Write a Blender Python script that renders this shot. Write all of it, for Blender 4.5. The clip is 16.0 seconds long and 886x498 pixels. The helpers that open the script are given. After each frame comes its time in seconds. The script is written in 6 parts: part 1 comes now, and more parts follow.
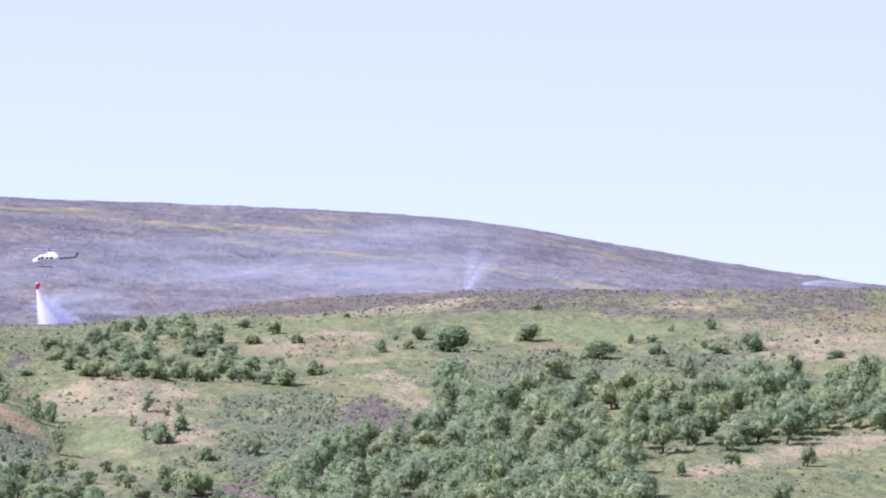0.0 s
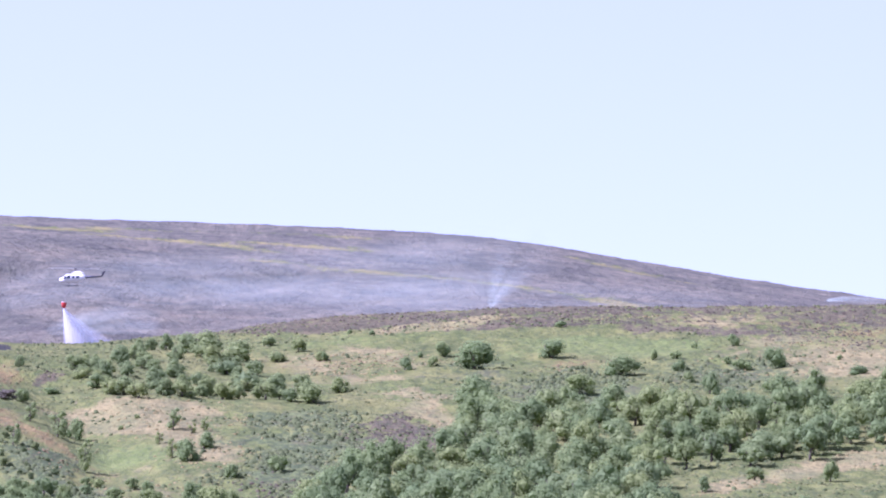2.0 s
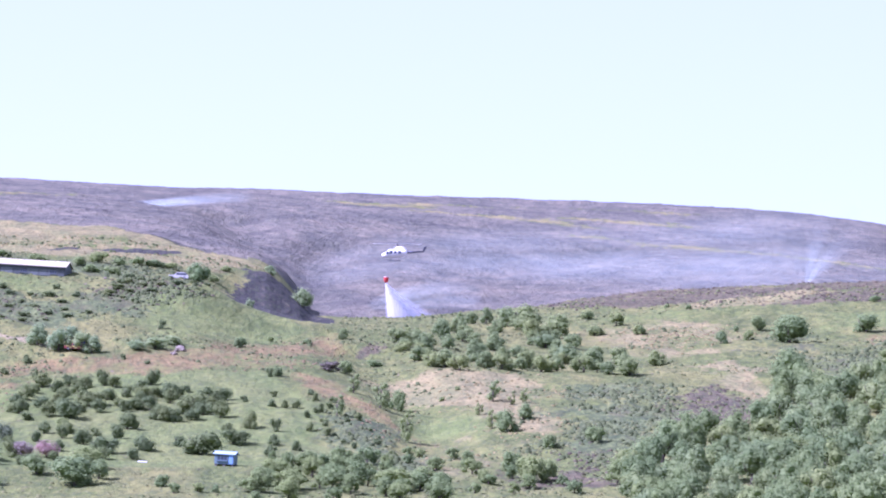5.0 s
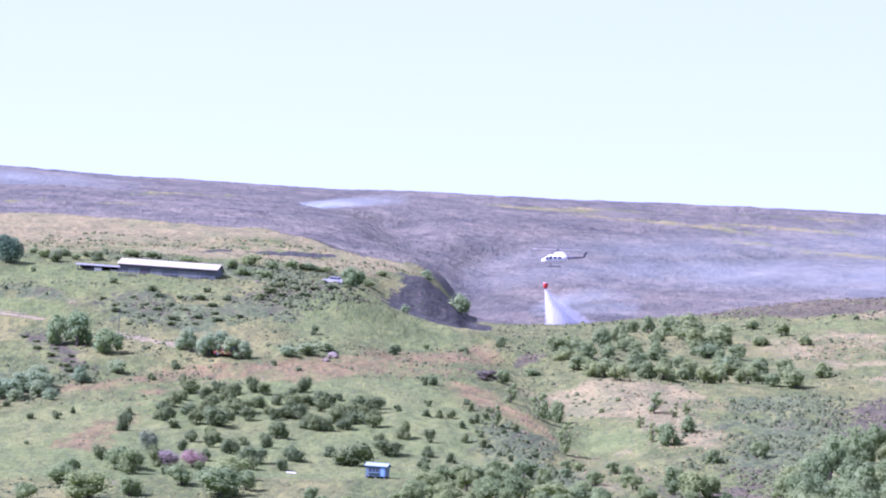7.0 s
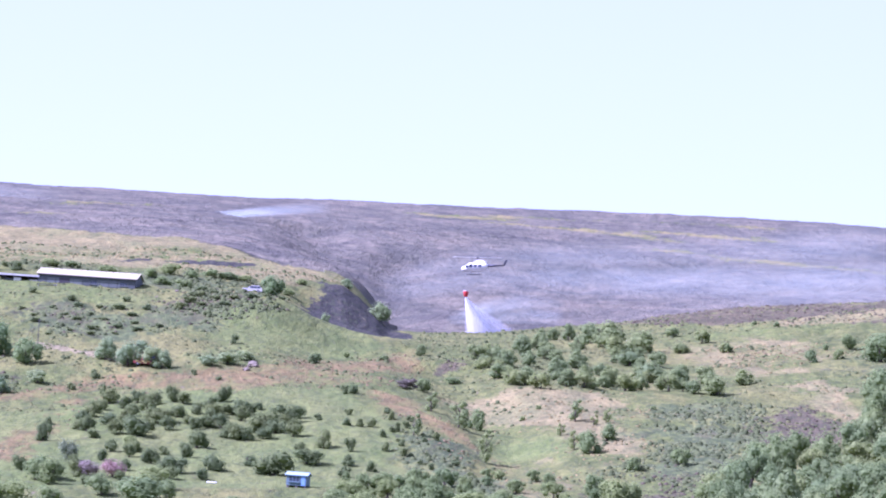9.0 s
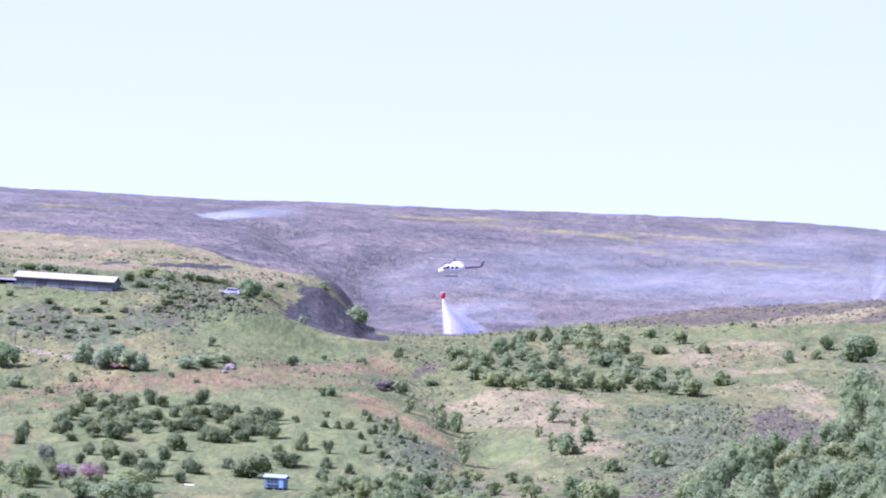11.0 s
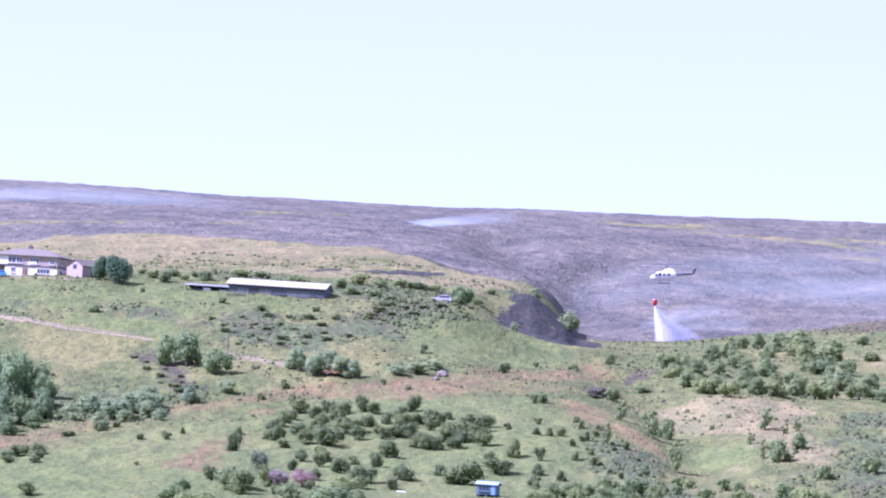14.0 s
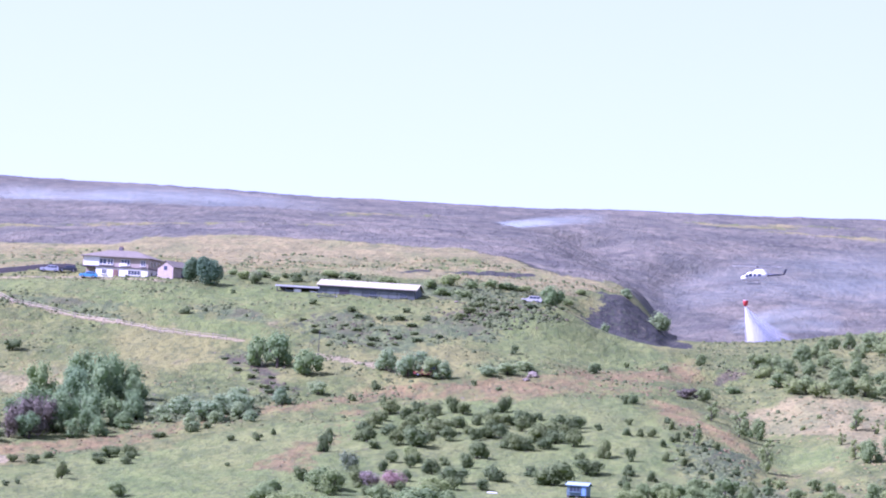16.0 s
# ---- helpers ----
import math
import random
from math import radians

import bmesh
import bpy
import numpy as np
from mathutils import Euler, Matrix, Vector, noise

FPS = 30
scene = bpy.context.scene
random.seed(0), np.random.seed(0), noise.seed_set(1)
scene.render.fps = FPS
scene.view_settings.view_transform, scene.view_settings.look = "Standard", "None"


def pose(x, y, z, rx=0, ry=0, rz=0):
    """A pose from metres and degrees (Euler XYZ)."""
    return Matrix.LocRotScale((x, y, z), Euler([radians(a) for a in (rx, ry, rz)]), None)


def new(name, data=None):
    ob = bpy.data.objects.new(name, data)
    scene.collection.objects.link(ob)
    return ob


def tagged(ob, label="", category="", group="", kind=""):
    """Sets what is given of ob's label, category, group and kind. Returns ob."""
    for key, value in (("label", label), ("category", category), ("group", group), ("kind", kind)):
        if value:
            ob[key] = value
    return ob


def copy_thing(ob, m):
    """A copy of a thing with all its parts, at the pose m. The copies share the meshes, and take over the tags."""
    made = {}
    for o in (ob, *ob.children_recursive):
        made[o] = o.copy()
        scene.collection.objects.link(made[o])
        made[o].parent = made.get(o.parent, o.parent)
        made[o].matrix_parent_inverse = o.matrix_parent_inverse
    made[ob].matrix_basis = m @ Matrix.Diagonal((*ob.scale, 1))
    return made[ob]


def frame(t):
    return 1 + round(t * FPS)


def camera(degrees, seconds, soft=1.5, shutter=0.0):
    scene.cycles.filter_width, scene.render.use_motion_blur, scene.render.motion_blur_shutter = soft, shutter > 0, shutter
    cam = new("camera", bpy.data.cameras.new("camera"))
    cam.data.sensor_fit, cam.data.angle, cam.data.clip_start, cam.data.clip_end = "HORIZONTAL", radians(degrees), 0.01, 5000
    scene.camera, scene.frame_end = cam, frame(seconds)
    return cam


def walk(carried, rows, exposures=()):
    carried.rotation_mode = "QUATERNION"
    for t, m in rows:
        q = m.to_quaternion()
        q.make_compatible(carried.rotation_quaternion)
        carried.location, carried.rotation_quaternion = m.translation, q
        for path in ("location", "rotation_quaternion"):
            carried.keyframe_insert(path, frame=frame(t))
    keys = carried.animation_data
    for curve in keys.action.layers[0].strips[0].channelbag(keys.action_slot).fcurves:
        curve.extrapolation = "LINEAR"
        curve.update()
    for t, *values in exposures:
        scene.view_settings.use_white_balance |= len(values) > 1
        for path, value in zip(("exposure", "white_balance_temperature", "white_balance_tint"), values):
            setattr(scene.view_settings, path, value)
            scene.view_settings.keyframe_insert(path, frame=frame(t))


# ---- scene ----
# ---------------------------------------------------------------- camera: turned by hand from one place, with a small step back and forth
# seconds, steps forward and up (metres), bearing, rise, lean (degrees)
AIMS = [
    (0, -7.0, -0.49, 4.365, 3.438, 3.604),
    (0.5, -7.0, -0.49, 4.128, 3.460, 3.680),
    (1, -7.0, -0.49, 4.755, 3.577, 3.649),
    (1.5, -8.0, -0.56, 4.654, 3.666, 3.401),
    (2, -12.0, -0.84, 4.058, 3.624, 3.409),
    (2.4, -23.0, -1.61, 1.612, 3.324, 3.722),
    (2.5, -25.5, -1.79, 1.453, 3.301, 3.602),
    (3, -32.0, -2.24, 1.336, 3.270, 3.661),
    (3.5, -32.0, -2.24, 1.336, 3.259, 3.688),
    (4, -32.0, -2.24, 1.498, 3.243, 3.547),
    (4.5, -32.0, -2.24, 1.342, 3.213, 3.537),
    (5, -32.0, -2.24, 0.440, 3.135, 3.632),
    (5.2, -31.0, -2.17, -0.412, 3.138, 3.621),
    (7.3, 0.0, 0.00, -1.423, 3.015, 4.266),
    (7.5, 0.0, 0.00, -1.419, 2.981, 4.201),
    (8, 0.0, 0.00, -1.376, 2.971, 4.247),
    (8.5, 0.0, 0.00, -0.990, 3.131, 4.164),
    (9, 0.0, 0.00, -0.479, 3.206, 4.070),
    (9.2, 0.0, 0.00, -0.532, 3.188, 4.061),
    (11.3, 0.0, 0.00, -0.203, 3.269, 3.828),
    (11.5, 0.0, 0.00, -0.416, 3.315, 3.877),
    (12, 0.0, 0.00, -0.089, 3.284, 3.891),
    (12.5, 0.0, 0.00, -0.284, 3.267, 3.834),
    (13, 0.0, 0.00, -0.613, 3.234, 3.805),
    (13.5, 0.0, 0.00, -1.269, 3.218, 3.957),
    (14, 0.0, 0.00, -2.620, 3.160, 3.955),
    (14.5, 0.0, 0.00, -3.747, 3.129, 4.172),
    (15, 0.0, 0.00, -3.727, 3.080, 4.166),
    (15.5, 0.0, 0.00, -4.526, 3.084, 4.159),
    (16, 0.0, 0.00, -3.642, 3.101, 3.924),
]


def aim(forward, up, bearing, rise, lean):
    return pose(0, forward, up, 0, 0, -bearing) @ pose(0, 0, 0, 90 + rise) @ pose(0, 0, 0, 0, 0, lean)


cam = camera(10.0, 16.0, soft=2.0)
walk(cam, [(t, aim(f, u, b, e, l)) for t, f, u, b, e, l in AIMS],
     exposures=[(0.0, 1.06, 4960, 63), (2.0, 1.08, 4960, 63), (3.5, 1.24, 4840, 68), (16.0, 1.24, 4840, 68)])

# ---------------------------------------------------------------- daylight
SUN_BEARING, SUN_HEIGHT = -104.0, 45.0
world = bpy.data.worlds.new("daylight")
scene.world = world
world.use_nodes = True
wn = world.node_tree
sky = wn.nodes.new("ShaderNodeTexSky")
sky.sky_type, sky.sun_disc = "NISHITA", False
sky.sun_elevation, sky.sun_rotation = radians(SUN_HEIGHT), radians(SUN_BEARING)
sky.air_density, sky.dust_density, sky.ozone_density, sky.altitude = 0.6, 0.4, 0.1, 250
# summer haze and thin smoke whiten the whole dome
haze = wn.nodes.new("ShaderNodeMix")
haze.data_type = "RGBA"
haze.inputs[0].default_value = 0.62
haze.inputs[7].default_value = (3.72, 4.1, 3.6, 1)
wn.links.new(sky.outputs["Color"], haze.inputs[6])
wn.links.new(haze.outputs[2], wn.nodes["Background"].inputs["Color"])
wn.nodes["Background"].inputs["Strength"].default_value = 0.104
sun_data = bpy.data.lights.new("sun", "SUN")
sun_data.energy, sun_data.angle, sun_data.color = 5.0, radians(0.5), (1.0, 0.965, 0.88)
sun = new("sun", sun_data)
sb, sh = radians(SUN_BEARING), radians(SUN_HEIGHT)
toward = Vector((math.sin(sb) * math.cos(sh), math.cos(sb) * math.cos(sh), math.sin(sh)))
sun.rotation_mode = "QUATERNION"
sun.rotation_quaternion = toward.to_track_quat("Z", "Y")
sun.location = toward * 300

# ---------------------------------------------------------------- materials
class Nodes:
    """Small helper to write node trees in a line each."""

    def __init__(self, name):
        self.m = bpy.data.materials.new(name)
        self.m.use_nodes = True
        self.t = self.m.node_tree
        self.b = self.t.nodes["Principled BSDF"]

    def node(self, kind, **kw):
        n = self.t.nodes.new("ShaderNode" + kind)
        for k, v in kw.items():
            n.inputs[k].default_value = v
        return n

    def link(self, a, b):
        self.t.links.new(a, b)

    def noise(self, scale, detail=4.0, rough=0.6, vec=None, stretch=None):
        n = self.node("TexNoise", Scale=scale, Detail=detail, Roughness=rough)
        if vec is None:
            vec = self.node("TexCoord").outputs["Object"]
        if stretch:
            mp = self.node("Mapping", Scale=stretch)
            self.link(vec, mp.inputs["Vector"])
            vec = mp.outputs["Vector"]
        self.link(vec, n.inputs["Vector"])
        return n.outputs["Fac"]

    def ramp(self, fac, lo, hi):
        n = self.node("MapRange")
        n.inputs["From Min"].default_value, n.inputs["From Max"].default_value = lo, hi
        self.link(fac, n.inputs["Value"])
        return n.outputs["Result"]

    def math(self, op, a, b=None):
        n = self.node("Math")
        n.operation = op
        for k, v in enumerate((a, b)):
            if v is None:
                continue
            if isinstance(v, (int, float)):
                n.inputs[k].default_value = v
            else:
                self.link(v, n.inputs[k])
        return n.outputs[0]

    def mix(self, fac, a, b, kind="MIX"):
        n = self.t.nodes.new("ShaderNodeMix")
        n.data_type, n.blend_type = "RGBA", kind
        for key, v in ((0, fac), (6, a), (7, b)):
            if isinstance(v, (int, float)):
                n.inputs[key].default_value = v
            elif isinstance(v, tuple):
                n.inputs[key].default_value = (*v, 1)
            else:
                self.link(v, n.inputs[key])
        return n.outputs[2]

    def bump(self, height, strength, distance):
        n = self.node("Bump", Strength=strength, Distance=distance)
        self.link(height, n.inputs["Height"])
        self.link(n.outputs["Normal"], self.b.inputs["Normal"])

    def done(self, colour, rough=0.8, metal=0.0, spec=0.3):
        if isinstance(colour, tuple):
            self.b.inputs["Base Color"].default_value = (*colour, 1)
        else:
            self.link(colour, self.b.inputs["Base Color"])
        self.b.inputs["Roughness"].default_value = rough
        self.b.inputs["Metallic"].default_value = metal
        self.b.inputs["Specular IOR Level"].default_value = spec
        return self.m


def plain(name, colour, rough=0.7, metal=0.0, dirt=0.25, size=1.2, bump=0.0, spec=0.3):
    """Painted, rendered or metal surface with grain and stains at two sizes."""
    k = Nodes(name)
    big, fine = k.noise(size, 4, 0.65), k.noise(size * 9, 3, 0.6)
    dark = tuple(c * 0.62 for c in colour)
    c = k.mix(k.math("MULTIPLY", k.ramp(big, 0.4, 0.75), dirt * 2), colour, dark)
    c = k.mix(k.math("MULTIPLY", k.ramp(fine, 0.45, 0.7), dirt), c, dark)
    if bump:
        k.bump(fine, 0.6, bump)
    return k.done(c, rough, metal, spec)


def foliage(name, light, dark, glow=0.55, vary=1.0):
    """Leaves: each clump a shade of its own, each plant too."""
    k = Nodes(name)
    isl = k.node("NewGeometry").outputs["Random Per Island"]
    obj = k.node("ObjectInfo").outputs["Random"]
    c = k.mix(k.ramp(isl, 0.0, 1.0), dark, light)
    warm = tuple(min(1, v * s) for v, s in zip(light, (1.25, 1.1, 0.85)))
    cool = tuple(v * s for v, s in zip(dark, (0.88, 0.96, 1.12)))
    c = k.mix(k.math("MULTIPLY", k.ramp(obj, 0.55, 1.0), 0.3 * vary), c, warm)
    c = k.mix(k.math("MULTIPLY", k.ramp(obj, 0.45, 0.0), 0.4 * vary), c, cool)
    m = k.done(c, 0.85, 0, 0.06)
    tr = k.node("BsdfTranslucent")
    k.link(c, tr.inputs["Color"])
    mx = k.node("MixShader")
    mx.inputs[0].default_value = glow
    k.link(k.b.outputs[0], mx.inputs[1])
    k.link(tr.outputs[0], mx.inputs[2])
    k.link(mx.outputs[0], k.t.nodes["Material Output"].inputs["Surface"])
    return m


def ground_material():
    """Pasture, dry grass, bracken, heather, burnt moor and bare earth, laid out by the cover weights."""
    k = Nodes("hillside")
    at = k.node("Attribute")
    at.attribute_name = "cover_a"
    bt = k.node("Attribute")
    bt.attribute_name = "cover_b"
    sa, sb2 = k.node("SeparateColor"), k.node("SeparateColor")
    k.link(at.outputs["Color"], sa.inputs[0])
    k.link(bt.outputs["Color"], sb2.inputs[0])
    tan, bracken, heather = sa.outputs
    scrub = at.outputs["Alpha"]
    pasture, burnt, bare = sb2.outputs
    char = bt.outputs["Alpha"]
    fine, mid, big = k.noise(1.1, 5, 0.7, stretch=(1, 0.4, 1)), k.noise(0.22, 5, 0.65, stretch=(1, 0.35, 1)), k.noise(0.035, 4, 0.6, stretch=(1, 0.4, 1))
    tuft = k.noise(0.5, 4, 0.75, stretch=(1, 0.32, 1))
    shred = k.math("MULTIPLY", k.math("SUBTRACT", k.math("ADD", mid, tuft), 1.0), 2.4)

    def cut(w, hard=4.0):
        v = k.math("ADD", k.math("MULTIPLY", k.math("SUBTRACT", w, 0.45), hard), k.math("MULTIPLY", shred, hard * 0.6))
        n = k.node("Clamp")
        k.link(k.math("ADD", v, 0.5), n.inputs[0])
        return n.outputs[0]

    c = k.mix(k.ramp(mid, 0.35, 0.65), (0.103, 0.125, 0.035), (0.156, 0.167, 0.051))
    c = k.mix(k.math("MULTIPLY", k.ramp(tuft, 0.46, 0.6), 0.7), c, (0.064, 0.084, 0.023))
    c = k.mix(k.math("MULTIPLY", k.ramp(big, 0.47, 0.62), 0.6), c, (0.194, 0.183, 0.060))
    heath = k.ramp(k.noise(0.055, 6, 0.7, stretch=(1, 0.3, 1)), 0.5, 0.56)
    c = k.mix(k.math("MULTIPLY", heath, 0.75), c, k.mix(k.ramp(tuft, 0.42, 0.58), (0.114, 0.144, 0.039), (0.064, 0.086, 0.025)))
    pas = k.mix(k.ramp(mid, 0.35, 0.7), (0.109, 0.147, 0.040), (0.135, 0.166, 0.048))
    pas = k.mix(k.math("MULTIPLY", k.ramp(big, 0.45, 0.62), 0.6), pas, (0.154, 0.168, 0.053))
    pas = k.mix(k.math("MULTIPLY", k.ramp(tuft, 0.5, 0.64), 0.55), pas, (0.085, 0.114, 0.027))
    lush = k.ramp(k.noise(0.03, 5, 0.62, stretch=(1, 0.3, 1)), 0.48, 0.62)
    pas = k.mix(k.math("MULTIPLY", lush, 0.7), pas, k.mix(k.ramp(tuft, 0.4, 0.6), (0.129, 0.171, 0.045), (0.094, 0.128, 0.035)))
    c = k.mix(k.math("MULTIPLY", cut(pasture), 0.92), c, pas)
    dry = k.mix(k.ramp(tuft, 0.35, 0.68), (0.247, 0.215, 0.091), (0.168, 0.149, 0.059))
    dry = k.mix(k.math("MULTIPLY", k.ramp(mid, 0.55, 0.7), 0.7), dry, (0.134, 0.151, 0.055))
    dry = k.mix(k.math("MULTIPLY", k.ramp(k.noise(0.09, 5, 0.68, stretch=(1, 0.35, 1)), 0.49, 0.6), 0.7), dry, (0.158, 0.165, 0.062))
    c = k.mix(cut(tan), c, dry)
    fern = k.mix(k.ramp(tuft, 0.35, 0.65), (0.204, 0.151, 0.061), (0.133, 0.105, 0.040))
    fern = k.mix(k.math("MULTIPLY", k.ramp(mid, 0.48, 0.6), 0.85), fern, (0.144, 0.148, 0.046))
    c = k.mix(cut(bracken), c, fern)
    wilds = k.mix(k.ramp(tuft, 0.42, 0.58), (0.117, 0.147, 0.052), (0.061, 0.083, 0.032))
    wilds = k.mix(k.math("MULTIPLY", k.ramp(k.noise(0.12, 5, 0.7, stretch=(1, 0.35, 1)), 0.5, 0.6), 0.7), wilds, (0.090, 0.088, 0.043))
    c = k.mix(cut(scrub), c, wilds)
    ling = k.mix(k.ramp(tuft, 0.38, 0.62), (0.121, 0.104, 0.058), (0.063, 0.056, 0.033))
    ling = k.mix(k.math("MULTIPLY", k.ramp(fine, 0.55, 0.7), 0.5), ling, (0.134, 0.125, 0.062))
    c = k.mix(cut(heather), c, ling)
    ash = k.mix(k.ramp(big, 0.38, 0.62), (0.094, 0.094, 0.072), (0.152, 0.141, 0.099))
    streak = k.noise(0.045, 6, 0.72, stretch=(1, 0.4, 1))
    ash = k.mix(k.math("MULTIPLY", k.ramp(streak, 0.5, 0.64), 0.6), ash, (0.070, 0.068, 0.058))
    ash = k.mix(k.math("MULTIPLY", k.ramp(mid, 0.54, 0.68), 0.5), ash, (0.190, 0.183, 0.119))
    ash = k.mix(k.math("MULTIPLY", k.ramp(tuft, 0.55, 0.68), 0.5), ash, (0.036, 0.036, 0.031))
    c = k.mix(cut(burnt, 7.0), c, ash)
    c = k.mix(cut(char, 7.0), c, k.mix(k.ramp(tuft, 0.35, 0.7), (0.025, 0.026, 0.025), (0.063, 0.062, 0.054)))
    soil = k.mix(k.ramp(fine, 0.35, 0.7), (0.250, 0.216, 0.113), (0.179, 0.157, 0.079))
    c = k.mix(cut(bare, 6.0), c, soil)
    blot = k.noise(0.16, 5, 0.7, stretch=(1, 0.4, 1))
    c = k.mix(1.0, c, k.mix(k.ramp(blot, 0.4, 0.6), (0.80, 0.84, 0.82), (1.14, 1.12, 1.04)), "MULTIPLY")
    sward = k.math("SUBTRACT", 1.0, burnt)
    speck = k.noise(0.9, 3, 0.6, stretch=(1, 0.45, 1))
    c = k.mix(k.math("MULTIPLY", k.ramp(speck, 0.53, 0.60), k.math("MULTIPLY", sward, 0.5)), c, (0.072, 0.088, 0.040))
    c = k.mix(k.math("MULTIPLY", k.ramp(speck, 0.46, 0.38), k.math("MULTIPLY", sward, 0.16)), c, (0.205, 0.190, 0.080))
    h = k.math("ADD", k.math("MULTIPLY", tuft, 0.7), k.math("MULTIPLY", fine, 0.35))
    h = k.math("ADD", h, k.math("MULTIPLY", k.math("MULTIPLY", mid, burnt), 2.6))
    k.bump(h, 0.9, 0.9)
    return k.done(c, 0.95, 0, 0.1)


GROUND = ground_material()
# crown colours are lifted, darks close to lights, to stand in for haze
LEAF_HAW = foliage("hawthorn_leaves", (0.222, 0.277, 0.105), (0.157, 0.208, 0.082))
LEAF_BIRCH = foliage("birch_leaves", (0.316, 0.387, 0.149), (0.221, 0.288, 0.114))
LEAF_OAK = foliage("oak_leaves", (0.296, 0.372, 0.140), (0.206, 0.278, 0.106))
LEAF_DARK = foliage("dark_leaves", (0.281, 0.379, 0.154), (0.194, 0.282, 0.124))
LEAF_YEW = foliage("yew_needles", (0.173, 0.267, 0.132), (0.105, 0.174, 0.099))
LEAF_COPPER = foliage("copper_leaves", (0.245, 0.220, 0.155), (0.155, 0.145, 0.105))
LEAF_WILLOW = foliage("willow_leaves", (0.344, 0.434, 0.201), (0.247, 0.331, 0.153))
LEAF_BILBERRY = foliage("bilberry_leaves", (0.178, 0.212, 0.090), (0.100, 0.126, 0.056), 0.3, 0.0)
LEAF_MAY = foliage("blossom_leaves", (0.36, 0.42, 0.23), (0.14, 0.18, 0.09))
PETAL_PINK = foliage("pink_blossom", (0.50, 0.36, 0.30), (0.30, 0.23, 0.17))
PETAL_YELLOW = foliage("yellow_blossom", (0.52, 0.42, 0.09), (0.20, 0.19, 0.06))
PETAL_PALE = foliage("pale_blossom", (0.50, 0.42, 0.37), (0.26, 0.24, 0.17))
BARK = plain("bark", (0.11, 0.09, 0.07), 0.9, dirt=0.4, size=3, bump=0.02)

# ---------------------------------------------------------------- land form
# Plan: the eye stands at the origin of bearings; bearing in degrees from north (y), range in metres.
LENS = 784 / math.tan(math.radians(5.0))
# How steeply the line of sight rises to the ground (slope times LENS) at set ranges, by bearing.
LAND = {
    560: ((-14.18, -482), (14.48, -176)),
    850: ((-14.36, -73), (-9.24, -16), (-3.11, 44), (1.0, 68), (9.71, 141), (14.32, 177)),
    1000: ((-14.45, 111), (-9.33, 162), (-3.19, 230), (0.41, 238), (4.0, 261), (9.62, 324), (14.23, 370)),
    1130: ((-14.54, 305), (-9.42, 361), (-6.35, 398), (-4.3, 406), (-2.6, 394), (-2.2, 378), (-1.85, 354), (-1.2, 336), (-0.9, 335), (1.4, 335), (4.46, 374), (9.57, 438), (14.18, 489)),
    1250: ((-14.56, 354), (-9.44, 410), (-4.32, 449), (-2.67, 445), (-1.6, 431), (-1.4, 410), (-1.2, 382), (-1.0, 350), (-0.5, 350), (1.26, 386), (2.59, 425), (4.52, 460), (6.47, 481), (9.54, 507), (14.15, 552)),
    1330: ((-14.57, 383), (-9.45, 437), (-4.33, 483), (-2.68, 475), (-1.6, 446), (-1.4, 425), (-1.2, 388), (-1.0, 345), (1.27, 362), (4.53, 430), (9.56, 463), (14.17, 513)),
    1500: ((-14.58, 411), (-9.47, 466), (-4.34, 506), (-2.69, 496), (-1.6, 466), (-1.3, 444), (-1.0, 412), (-0.4, 394), (1.26, 399), (4.53, 443), (9.56, 475), (14.17, 523)),
    1900: ((-14.6, 456), (-9.48, 509), (-4.35, 535), (-1.77, 523), (-0.23, 500), (1.84, 486), (4.5, 500), (6.98, 494), (9.55, 485), (14.17, 513)),
    2500: ((-14.63, 517), (-9.72, 555), (-6.94, 563), (-4.99, 563), (-3.04, 570), (-1.08, 578), (0.87, 586), (2.82, 594), (3.85, 595), (5.7, 579), (7.78, 541), (9.54, 518), (11.09, 505), (14.17, 503)),
}
RINGS = sorted(LAND)


def smooth_curve(x, xs, ys):
    """Monotone cubic through the knots, vectorised."""
    xs, ys = np.array(xs, float), np.array(ys, float)
    x = np.clip(x, xs[0], xs[-1])
    d = np.diff(ys) / np.diff(xs)
    m = np.concatenate([[d[0]], (d[1:] + d[:-1]) / 2, [d[-1]]])
    m[1:-1][d[1:] * d[:-1] <= 0] = 0
    for k in range(len(d)):
        lim = 3 * abs(d[k])
        m[k], m[k + 1] = np.clip(m[k], -lim, lim), np.clip(m[k + 1], -lim, lim)
    k = np.clip(np.searchsorted(xs, x) - 1, 0, len(d) - 1)
    h = xs[k + 1] - xs[k]
    t = (x - xs[k]) / h
    return (ys[k] * (1 + 2 * t) * (1 - t) ** 2 + m[k] * h * t * (1 - t) ** 2
            + ys[k + 1] * t * t * (3 - 2 * t) + m[k + 1] * h * t * t * (t - 1))


HASH = np.random.RandomState(5).rand(256, 256)


def noise2(x, y):
    """Value noise, 0 to 1."""
    xi, yi = np.floor(x).astype(int), np.floor(y).astype(int)
    fx, fy = x - xi, y - yi
    fx, fy = fx * fx * (3 - 2 * fx), fy * fy * (3 - 2 * fy)
    g = lambda i, j: HASH[(xi + i) % 256, (yi + j) % 256]
    return (g(0, 0) * (1 - fx) + g(1, 0) * fx) * (1 - fy) + (g(0, 1) * (1 - fx) + g(1, 1) * fx) * fy


